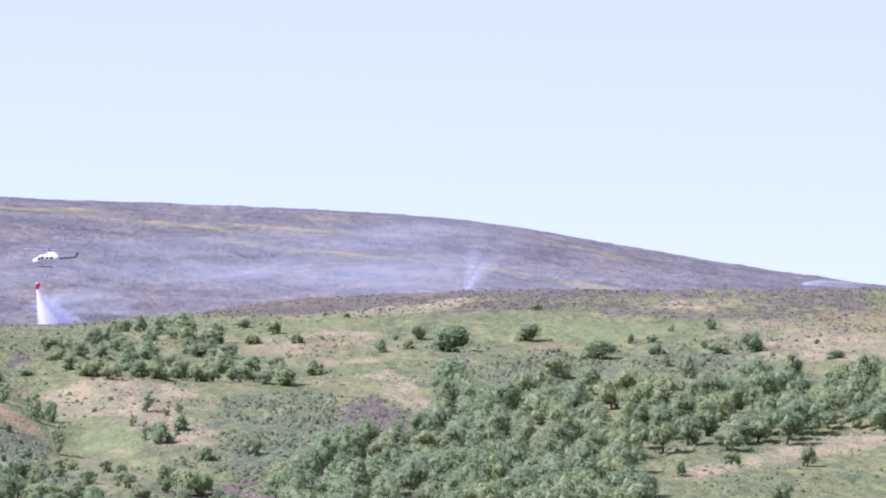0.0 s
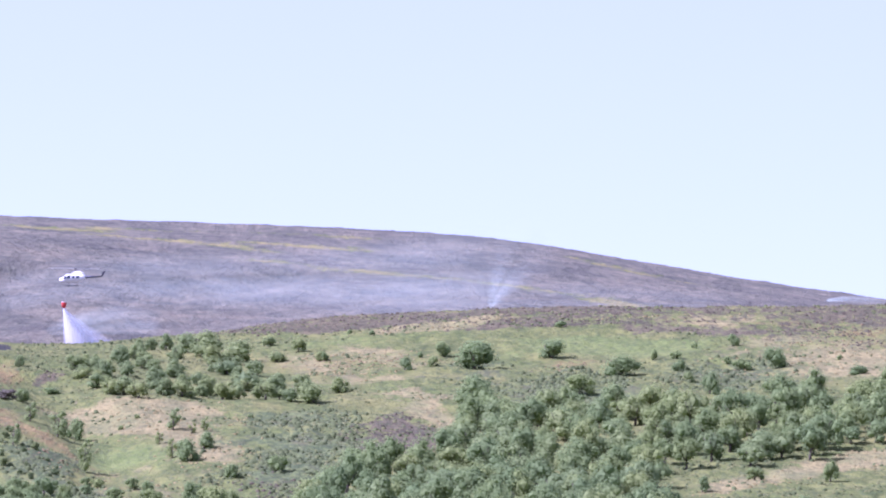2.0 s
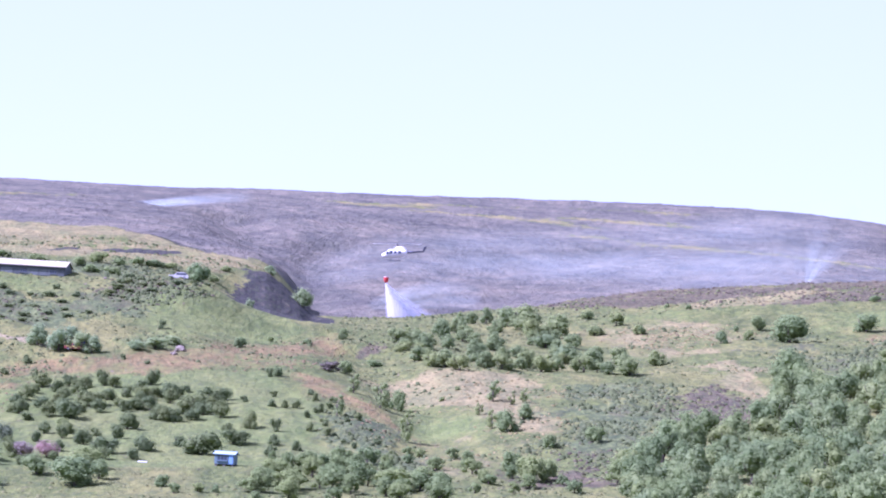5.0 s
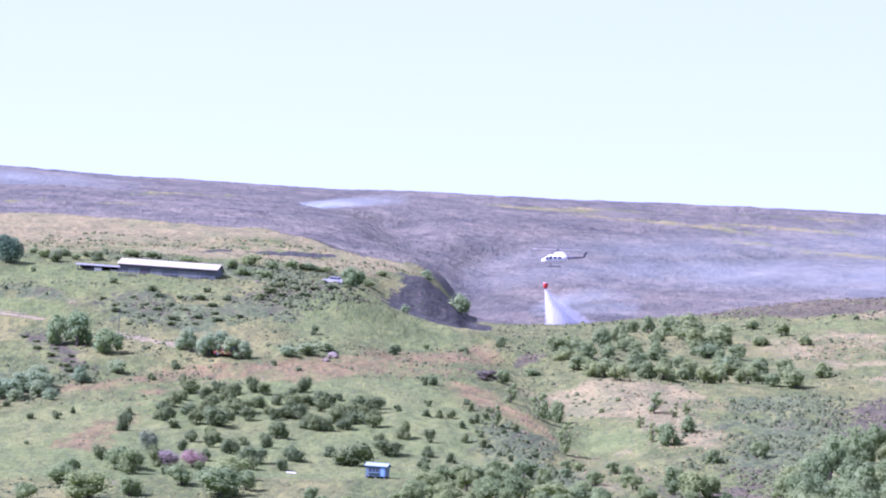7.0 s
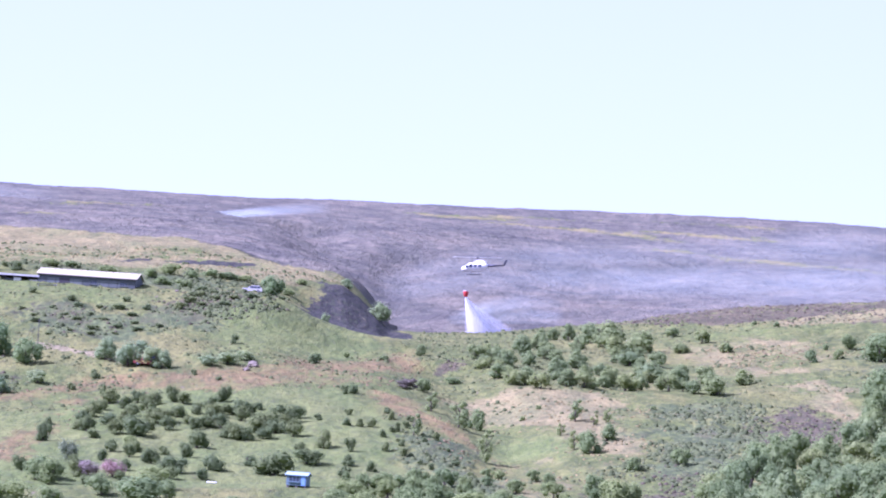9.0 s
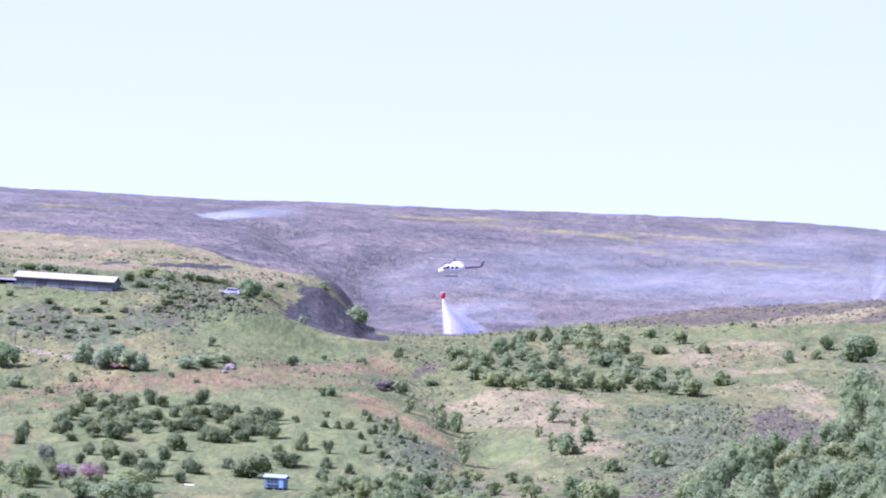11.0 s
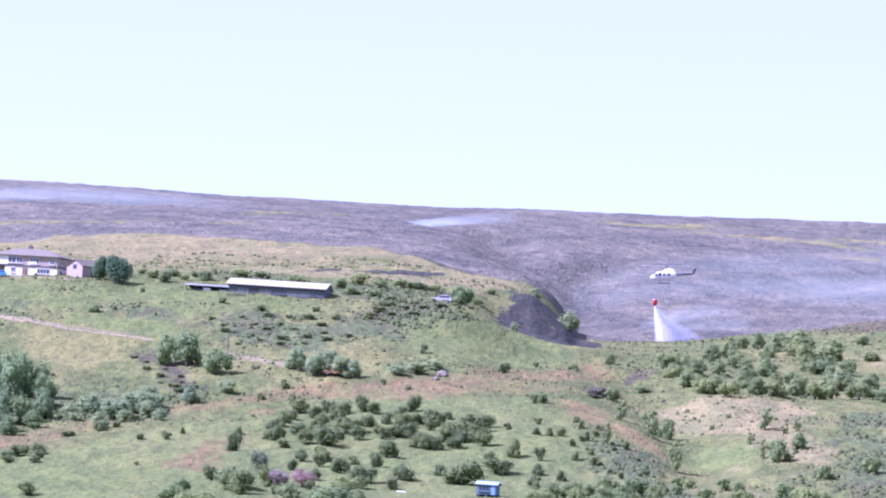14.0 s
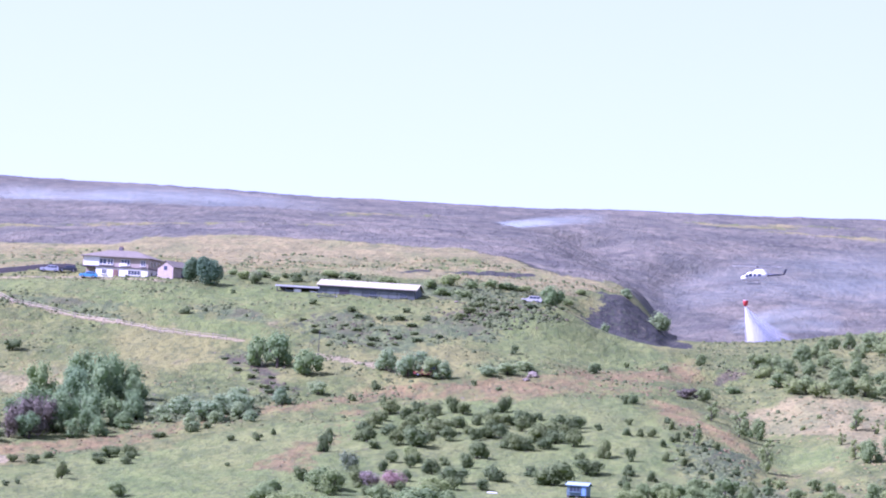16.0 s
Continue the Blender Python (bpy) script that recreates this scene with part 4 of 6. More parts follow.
def crown_lumps(kind, rng):
    """Lumps of a crown in a unit cell: width 1 (x, y from -0.5 to 0.5), height 1."""
    out = []
    if kind == "bush":
        for k in range(7):
            a, d = rng.uniform(0, 6.28), 0.29 * math.sqrt(rng.random())
            s = rng.uniform(0.17, 0.26)
            out.append((Vector((d * math.cos(a) * 1.1, d * math.sin(a), rng.uniform(0.2, 0.72) - d * 0.3)), Vector((s, s, s * 1.2))))
        out.append((Vector((0, 0, 0.42)), Vector((0.32, 0.32, 0.42))))
    elif kind == "tall":
        for k in range(8):
            h = 0.16 + 0.7 * (k + rng.random()) / 8
            a, w = rng.uniform(0, 6.28), 0.24 * (1.15 - abs(h - 0.5) * 1.3)
            s = rng.uniform(0.16, 0.25) * (1.25 - h * 0.6)
            out.append((Vector((w * math.cos(a), w * math.sin(a), h)), Vector((s, s, s * 0.75))))
    elif kind == "cone":
        for k in range(9):
            h = 0.1 + 0.82 * k / 8
            a, w = rng.uniform(0, 6.28), 0.12 * (1 - h)
            s = 0.42 * (1 - h) ** 0.7 + 0.07
            out.append((Vector((w * math.cos(a), w * math.sin(a), h)), Vector((s, s, 0.13))))
    elif kind == "dome":
        out.append((Vector((0, 0, 0.42)), Vector((0.42, 0.42, 0.42))))
        for k in range(5):
            a = rng.uniform(0, 6.28)
            out.append((Vector((0.24 * math.cos(a), 0.24 * math.sin(a), rng.uniform(0.3, 0.68))), Vector((0.22, 0.22, 0.26))))
    else:
        for k in range(12):
            a, d = rng.uniform(0, 6.28), 0.34 * math.sqrt(rng.random())
            s = rng.uniform(0.14, 0.21)
            out.append((Vector((d * math.cos(a), d * math.sin(a), 0.14 + 0.68 * rng.random() * (1 - d))), Vector((s, s, s * 0.95))))
        out.append((Vector((0, 0, 0.5)), Vector((0.3, 0.3, 0.36))))
    return out


def trunk_bm(rng, kind):
    """Tapered stem that forks into limbs, unit height."""
    bm = bmesh.new()
    base = 0.035 if kind != "bush" else 0.04
    lean = Vector((rng.uniform(-0.05, 0.05), rng.uniform(-0.05, 0.05), 0))
    top = 0.75 if kind in ("tall", "cone") else 0.5
    tube([(0, 0, -0.06), lean * 0.3 + Vector((0, 0, 0.15)), lean + Vector((0, 0, top * 0.6)), lean * 1.4 + Vector((0, 0, top))], [base * 1.3, base, base * 0.7, base * 0.3], 6, bm)
    for k in range(5):
        a, h = rng.uniform(0, 6.28), rng.uniform(0.15, top * 0.8)
        d = Vector((math.cos(a), math.sin(a), 0))
        p = lean * h + Vector((0, 0, h))
        tube([p, p + d * 0.14 + Vector((0, 0, 0.1)), p + d * 0.26 + Vector((0, 0, 0.24))], [base * 0.55, base * 0.35, base * 0.15], 5, bm)
    return bm


PLANT_PROTO = {}


def plant(name, kind, mat, a, r, width, height, rng, label, category, group, leaves=70, leaf=0.042, variants=3):
    """A tree or bush with trunk and crown, standing on the ground."""
    key = (name, kind, mat.name, rng.randrange(variants), label)
    m = Matrix.LocRotScale(spot(a, r, -0.12), Euler((rng.uniform(-0.05, 0.05), rng.uniform(-0.05, 0.05), rng.uniform(0, 6.28))), Vector((width, width, height)))
    if key in PLANT_PROTO:
        first = PLANT_PROTO[key]
        return copy_thing(first, m @ Matrix.Diagonal((*(1 / v for v in first.scale), 1)))
    ob = thing(name, Matrix(), label, category, group)
    part("trunk", trunk_bm(rng, kind), BARK, ob, smooth=True)
    crown = new("crown", clump_mesh("crown", mat, rng, crown_lumps(kind, rng), leaves, leaf))
    crown.parent = ob
    # the scale is kept in the pose alone, so that copies take their own
    ob.matrix_basis = m
    PLANT_PROTO[key] = ob
    return ob


def place_plants():
    rng = random.Random(11)
    for a, r, w, h in HAWTHORNS:
        plant("hawthorn_bush", "bush", LEAF_HAW, a, r, w * 1.28, h * 1.15, rng, "dark green hawthorn bush on the sloping pasture", "bush", "hawthorns on the pasture", variants=5)
    for a, r, w, h in FIELD_BUSHES:
        plant("gorse_bush", "bush", LEAF_HAW, a, r, w * 1.1, h * 1.05, rng, "small dense green bush on rough grass", "bush", "bushes on the slope", 50, 0.042, 4)
    for a, r, w, h in SCRUB_WILLOWS + QUARRY_TREES:
        plant("willow_tree", "broad", LEAF_WILLOW, a, r, w * 1.1, h * 1.08, rng, "pale green willow scrub below the grassy bank", "tree", "willow scrub", variants=4)
    for a, r, w, h in DARK_TREES:
        plant("sycamore_tree", "broad", LEAF_DARK, a, r, w * 1.1, h * 1.06, rng, "tall dark green sycamore tree beside the track", "tree", "dark trees by the track", 80, 0.038, 4)
    for a, r, w, h in YEWS:
        plant("yew_tree", "dome", LEAF_YEW, a, r, w * 1.08, h * 1.1, rng, "very dark dense yew tree beside the house", "tree", "yews by the house", 200, 0.05, 2)
    for a, r, w, h in COPPER_TREES:
        plant("copper_beech", "broad", LEAF_COPPER, a, r, w * 1.1, h * 1.06, rng, "brown-purple copper beech among green trees", "tree", "copper beeches", 80, 0.038, 2)
    for a, r, w, h in GULLY_TREES:
        kind = "tall" if h > w * 1.15 else "bush"
        plant("birch_tree", kind, LEAF_BIRCH if kind == "tall" else LEAF_OAK, a, r, w * 1.38, h * 1.25, rng, "young green birch standing on dry grass", "tree", "lone birches in the gully", 60, 0.045, 4)
    for a, r, w, h in BIRCH_SCRUB:
        plant("birch_tree", "broad" if w < h * 1.4 else "bush", LEAF_BIRCH, a, r, w * 1.28, h * 1.2, rng, "rounded green birch in a loose thicket", "tree", "birch thicket", 60, 0.045, 5)
    for a, r, w, h in RIM_BUSHES:
        plant("willow_bush", "bush", LEAF_OAK, a, r, w * 1.08, h * 1.08, rng, "broad green bush on the heather edge", "bush", "bushes below the moor edge", 80, 0.038, 5)
    for a, r, w, h in WOOD_EDGE:
        plant("oak_tree", "broad", LEAF_OAK, a, r, w * 1.1, h * 1.08, rng, "green oak tree at the edge of the wood", "tree", "oaks of the wood edge", 90, 0.034, 4)
    for a, r, w, h in HEDGE_BUSHES:
        plant("hedge_bush", "bush", LEAF_OAK, a, r, w * 1.15, h * 0.95, rng, "low green scrub bush of the hedge behind the barn", "bush", "hedge behind the barn", 60, 0.045, 4)
    for a, r, w, h in BANK_BUSHES:
        plant("bilberry_bush", "bush", LEAF_HAW, a, r, w * 1.0, h * 0.9, rng, "low olive green scrub on the grassy bank, one bush standing in for a hollow", "bush", "scrub on the bank", 60, 0.045, 4)
    for (a, r, w, h), mat, word in zip(RHODODENDRONS, (PETAL_PALE, PETAL_PINK), ("pale pink", "bright pink")):
        plant("rhododendron", "dome", mat, a, r, w * 1.1, h * 1.1, rng, word + " flowering rhododendron in the pasture", "bush", "rhododendrons", 90, 0.04, 1)
    for a, r, w, h in FOOT_BUSHES:
        plant("hawthorn_bush", "bush", LEAF_OAK, a, r, w * 1.15, h * 1.1, rng, "broad green hawthorn at the foot of the pasture", "bush", "bushes at the foot of the pasture", 75, 0.04, 4)
    for a, r, w, h in LANE_TREES:
        plant("sycamore_tree", "broad", LEAF_DARK, a, r, w * 1.1, h * 1.06, rng, "dark green tree beside the white cottage", "tree", "trees by the cottage", 80, 0.038, 3)
    for a, r, w, h in LANE_BUSHES:
        plant("hawthorn_bush", "bush", LEAF_HAW, a, r, w * 1.1, h * 1.05, rng, "green hawthorn bush along the brown track", "bush", "bushes along the track", 60, 0.045, 4)
    for a, r, w, h in YELLOW_SHRUBS:
        plant("broom_shrub", "bush", PETAL_YELLOW, a, r, w, h, rng, "yellow flowering shrub among dark trees", "bush", "", 80, 0.045, 1)
    for a, r, w, h in BLOSSOM_TREES:
        plant("blossom_tree", "bush", LEAF_MAY, a, r, w * 1.1, h * 1.05, rng, "hawthorn white with may blossom", "tree", "blossoming hawthorns", 80, 0.04, 1)
    for a, r, w, h in LOWER_SCRUB:
        plant("alder_tree", "broad", LEAF_OAK, a, r, w * 1.12, h * 1.1, rng, "green alder scrub at the foot of the pasture", "tree", "alders below the pasture", 75, 0.042, 4)
    # thickets: bushes and trees set out at their own spacing
    looks = {"haw": ("hawthorn_bush", "bush", LEAF_HAW, "green hawthorn bush of the pasture thicket", "bush", 0.8),
             "birch": ("birch_tree", "broad", LEAF_BIRCH, "rounded green birch in a loose thicket", "tree", 0.85),
             "alder": ("alder_tree", "broad", LEAF_OAK, "green alder scrub at the foot of the pasture", "tree", 0.85),
             "dark": ("sycamore_tree", "broad", LEAF_DARK, "tall dark green sycamore tree beside the track", "tree", 1.1),
             "willow": ("willow_tree", "broad", LEAF_WILLOW, "pale green willow scrub below the grassy bank", "tree", 0.8),
             "bank": ("bilberry_bush", "bush", LEAF_HAW, "low dark green scrub on the grassy bank", "bush", 0.4)}
    for kind, gap, size, outline in THICKETS:
        name, form, mat, label, cat, tall = looks[kind]
        o, spots = np.array(outline), []
        for _ in range(900):
            a, r = rng.uniform(o[:, 0].min(), o[:, 0].max()), rng.uniform(o[:, 1].min(), o[:, 1].max())
            x, y = r * math.radians(a), r
            if inside(np.array([a]), np.array([r]), outline)[0] > 0 and all((x - p) ** 2 + ((y - q) * 0.6) ** 2 > gap * gap for p, q in spots):
                spots.append((x, y))
                w = rng.uniform(*size)
                plant(name, form, mat, a, r, w, w * tall * rng.uniform(0.8, 1.2), rng, label, cat, kind + " thicket", 60, 0.045, 4)
    # the wood: trees set out at their own spacing inside its outlines
    for outline, gap in zip(WOODS, (5.7, 5.2, 6.0)):
        o = np.array(outline)
        spots = []
        for _ in range(9000):
            a, r = rng.uniform(o[:, 0].min(), o[:, 0].max()), rng.uniform(o[:, 1].min(), o[:, 1].max())
            if inside(np.array([a]), np.array([r]), outline)[0] < 1.2:
                continue
            x, y = r * math.radians(a), r
            if all((x - p) ** 2 + ((y - q) * 0.75) ** 2 > gap * gap for p, q in spots):
                spots.append((x, y))
                w = rng.uniform(5.4, 8.6)
                plant("oak_tree", "broad", rng.choice((LEAF_OAK, LEAF_OAK, LEAF_BIRCH)), a, r, w, w * rng.uniform(0.7, 1.2), rng, "green oak of the dense hillside wood", "tree", "trees of the wood", 80, 0.033, 4)


place_plants()


# ---------------------------------------------------------------- tussocks, heather and bracken tufts
def tuft_field(name, mat, label, outline_test, count, size, tall, rng, span):
    """Many small tufts in one object, standing on the ground where the cover lets them grow."""
    a = rng.uniform(span[0], span[1], count)
    r = np.sqrt(rng.uniform(span[2] ** 2, span[3] ** 2, count))
    keep = outline_test(a, r, rng)
    a, r = a[keep], r[keep]
    z = land(a, r)
    s = rng.uniform(0.55, 1.5, len(a)) * size
    h = s * tall * rng.uniform(0.7, 1.4, len(a))
    t = np.radians(a)
    base = np.stack([r * np.sin(t), r * np.cos(t), z - 0.08], -1)
    spin = rng.uniform(0, 6.28, len(a))
    n = 5
    pts = np.zeros((len(a), 2 * n + 1, 3))
    for k in range(n):
        ang = spin + 2 * np.pi * k / n
        j = rng.uniform(0.7, 1.3, len(a))
        pts[:, k] = base + np.stack([np.cos(ang) * s * j, np.sin(ang) * s * j, 0 * s], -1)
        j2 = rng.uniform(0.45, 0.95, len(a))
        pts[:, n + k] = base + np.stack([np.cos(ang + 0.5) * s * j2, np.sin(ang + 0.5) * s * j2, h * rng.uniform(0.5, 0.95, len(a))], -1)
    pts[:, 2 * n] = base + np.stack([rng.uniform(-0.2, 0.2, len(a)) * s, rng.uniform(-0.2, 0.2, len(a)) * s, h], -1)
    tri = []
    for k in range(n):
        k2 = (k + 1) % n
        tri += [(k, k2, n + k), (k2, n + k2, n + k), (n + k, n + k2, 2 * n)]
    tri = np.array(tri)
    faces = (np.arange(len(a))[:, None, None] * (2 * n + 1) + tri[None]).reshape(-1, 3)
    me = bpy.data.meshes.new(name)
    me.vertices.add(pts.shape[0] * pts.shape[1])
    me.vertices.foreach_set("co", pts.astype(np.float32).ravel())
    me.loops.add(faces.size)
    me.loops.foreach_set("vertex_index", faces.astype(np.int32).ravel())
    me.polygons.add(len(faces))
    me.polygons.foreach_set("loop_start", np.arange(0, faces.size, 3, dtype=np.int32))
    me.update(calc_edges=True)
    me.materials.append(mat)
    tagged(new(name, me), label, name.replace("_", " "), kind="stuff")


def cover_test(kinds, inside_them, chance):
    """Where tufts may grow: inside (or outside) the patches of these kinds, thinned by clumping."""
    outlines = [p[3] for p in PATCHES if p[0] in kinds]
    chars = [p[3] for p in PATCHES if p[0] == "char"]

    def test(a, r, rng):
        x, y = r * np.sin(np.radians(a)), r * np.cos(np.radians(a))
        jit = fractal(x, y, 24, 3) * 22
        hit = np.zeros(len(a), bool)
        for o in outlines:
            hit |= inside(a + jit / (r * math.radians(1)) * 0.6, r + jit, o) > 0
        for o in chars:
            hit = np.where(inside(a, r, o) > -3, not inside_them, hit)
        limit = np.where(a < BURN_EDGE[-1][0], smooth_curve(a, *zip(*BURN_EDGE)) - 4, 1272)
        clump = fractal(x + 70, y, 16, 3)
        return (hit == inside_them) & (r < limit) & (rng.random(len(a)) < chance + clump * 1.8)

    return test


TUFT_GREEN = foliage("rough_grass_tufts", (0.179, 0.187, 0.071), (0.092, 0.106, 0.037), 0.15, 0.0)
TUFT_SCRUB = foliage("bank_scrub_leaves", (0.150, 0.183, 0.068), (0.088, 0.113, 0.044), 0.35, 0.0)
TUFT_HEATHER = foliage("heather_tufts", (0.108, 0.093, 0.056), (0.060, 0.052, 0.033), 0.1, 0.0)
TUFT_DRY = foliage("dry_grass_tufts", (0.276, 0.235, 0.096), (0.147, 0.130, 0.048), 0.15, 0.0)
TUFT_FERN = foliage("bracken_tufts", (0.198, 0.149, 0.074), (0.124, 0.112, 0.048), 0.15, 0.0)
nrng = np.random.RandomState(21)
SPAN = (-9.9, 9.9, 800, 1285)
tuft_field("grass_tussocks", TUFT_GREEN, "tussocks of rough green moor grass on the slope", cover_test(("pasture", "tan", "bracken"), False, 0.42), 60000, 0.34, 0.6, nrng, SPAN)
tuft_field("heath_scrub", LEAF_BILBERRY, "knee-high olive green bilberry scrub on the banks", cover_test(("scrub",), True, 0.3), 140000, 0.32, 0.7, nrng, SPAN)
tuft_field("scrub_clumps", TUFT_SCRUB, "waist-high dark green scrub on the banks", cover_test(("scrub",), True, 0.4), 60000, 0.5, 0.95, nrng, SPAN)
tuft_field("heath_clumps", TUFT_SCRUB, "scattered dark green clumps on rough grass", cover_test(("pasture",), False, 0.04), 40000, 0.4, 0.9, nrng, SPAN)
tuft_field("heather_clumps", TUFT_HEATHER, "low clumps of dark brown-purple heather", cover_test(("heather",), True, 0.55), 40000, 0.36, 0.7, nrng, SPAN)
tuft_field("dry_grass", TUFT_DRY, "tufts of bleached dry grass", cover_test(("tan",), True, 0.4), 40000, 0.32, 0.7, nrng, SPAN)
tuft_field("bracken_fronds", TUFT_FERN, "low brown bracken along the track", cover_test(("bracken",), True, 0.45), 40000, 0.3, 0.7, nrng, SPAN)


# ---------------------------------------------------------------- materials of made things
WHITE = plain("white_render", (0.80, 0.78, 0.66), 0.85, dirt=0.2, size=0.8)
PINKISH = plain("pink_brick", (0.42, 0.35, 0.27), 0.9, dirt=0.3, size=1.5)
SLATE = plain("slate_roof", (0.185, 0.165, 0.115), 0.8, dirt=0.4, size=1.0, bump=0.03)
DARKWOOD = plain("dark_timber", (0.07, 0.065, 0.07), 0.7, dirt=0.3, size=2)
GLASS = plain("window_glass", (0.045, 0.06, 0.08), 0.12, dirt=0.1, spec=0.6)
FRAME = plain("white_frame", (0.76, 0.75, 0.65), 0.5, dirt=0.15)
DOOR = plain("brown_door", (0.22, 0.13, 0.09), 0.6, dirt=0.3)
BARNWALL = plain("blue_grey_cladding", (0.10, 0.118, 0.11), 0.7, dirt=0.35, size=0.8)
BARNPALE = plain("pale_cladding", (0.155, 0.18, 0.16), 0.7, dirt=0.3, size=0.8)
BARNROOF = plain("cream_sheet_roof", (0.42, 0.40, 0.235), 0.85, dirt=0.3, size=0.6)
STONE = plain("gritstone", (0.16, 0.145, 0.14), 0.95, dirt=0.5, size=2, bump=0.05)
BOULDER = plain("pale_gritstone", (0.21, 0.18, 0.125), 0.95, dirt=0.5, size=2, bump=0.05)
HUTBLUE = plain("pale_blue_boards", (0.14, 0.215, 0.225), 0.7, dirt=0.2, size=2)
HUTROOF = plain("blue_felt_roof", (0.30, 0.41, 0.43), 0.8, dirt=0.25, size=2)
TYRE = plain("tyre_rubber", (0.03, 0.03, 0.03), 0.9, dirt=0.2)
RIM = plain("wheel_metal", (0.5, 0.5, 0.5), 0.35, 0.8, dirt=0.2)
POSTWOOD = plain("weathered_wood", (0.40, 0.345, 0.23), 0.9, dirt=0.4, size=4)
HELIWHITE = plain("white_aircraft_paint", (0.84, 0.83, 0.74), 0.35, dirt=0.08, spec=0.5)
HELIDARK = plain("dark_aircraft_paint", (0.05, 0.055, 0.07), 0.4, dirt=0.1)
BUCKETRED = plain("red_fabric", (0.50, 0.055, 0.04), 0.7, dirt=0.2)
CABLE = plain("steel_cable", (0.12, 0.12, 0.12), 0.5, 0.6, dirt=0.1)
PAINTS = {n: plain(n + "_paint", c, 0.3, dirt=0.1, spec=0.5) for n, c in
          {"white": (0.66, 0.65, 0.56), "blue": (0.10, 0.36, 0.62), "dark": (0.06, 0.07, 0.09), "silver": (0.5, 0.52, 0.55), "red": (0.30, 0.06, 0.05),
           "orange": (0.50, 0.22, 0.09), "yellow": (0.68, 0.56, 0.16)}.items()}


def facing(a, r, turn=0.0, lift=0.0):
    """Pose on the ground whose -y side looks at the eye; turn in degrees swings it to face further left."""
    p = spot(a, r, lift)
    return Matrix.Translation(p) @ pose(0, 0, 0, 0, 0, -a - turn)


def window(parent, x, y, z, w, h, bars=1, name="window", frame_mat=None):
    """Glazed window let into a wall that looks along -y: frame, sill, panes."""
    f = bmesh.new()
    t = 0.09
    for (cx, cz, sx, sz) in ((x, z, w, t), (x, z + h - t, w, t)):
        box(cx, y, cz, sx, 0.12, sz, 0.01, f)
    for k in range(bars + 2):
        box(x - w / 2 + t / 2 + (w - t) * k / (bars + 1), y, z + t, t, 0.11, h - 2 * t, 0.01, f)
    fm = frame_mat or FRAME
    win = part(name, f, fm, parent)
    n = bars + 1
    for k in range(n):
        part("pane", box(x - w / 2 + t + (w - t) * (k + 0.45) / n, y + 0.02, z + t, (w - t) / n - t + 0.03, 0.04, h - 2 * t), GLASS, win)
    part("sill", box(x, y - 0.06, z - 0.09, w + 0.2, 0.22, 0.09, 0.01), fm, win)
    return win


def hip_roof(x0, x1, y0, y1, z, rise, over, inset):
    """Hipped roof with eaves and thickness."""
    a, b, c, d = x0 - over, x1 + over, y0 - over, y1 + over
    ym = (c + d) / 2
    low = [(a, c, z), (b, c, z), (b, d, z), (a, d, z)]
    up = [(p[0], p[1], z + 0.18) for p in low]
    ridge = [(a + inset, ym, z + rise), (b - inset, ym, z + rise)]
    bm = bmesh.new()
    v = [bm.verts.new(p) for p in low + up + ridge]
    for f in ((3, 2, 1, 0), (0, 1, 5, 4), (1, 2, 6, 5), (2, 3, 7, 6), (3, 0, 4, 7), (4, 5, 9, 8), (6, 7, 8, 9), (5, 6, 9), (7, 4, 8)):
        bm.faces.new([v[k] for k in f])
    return bm


def gable_roof(x0, x1, y0, y1, z, rise, over, thick=0.12):
    """Two roof slopes with the ridge along x."""
    ym = (y0 + y1) / 2
    ring = lambda x: [(x, y0 - over, z - 0.12), (x, ym, z + rise), (x, y1 + over, z - 0.12), (x, y1 + over, z - 0.12 - thick), (x, ym, z + rise - thick * 1.2), (x, y0 - over, z - 0.12 - thick)]
    return solid([ring(x0 - over), ring(x1 + over)])


def gable_walls(x0, x1, y0, y1, z0, z, rise):
    ym = (y0 + y1) / 2
    ring = lambda x: [(x, y0, z0), (x, y1, z0), (x, y1, z), (x, ym, z + rise - 0.16), (x, y0, z)]
    return solid([ring(x0), ring(x1)])


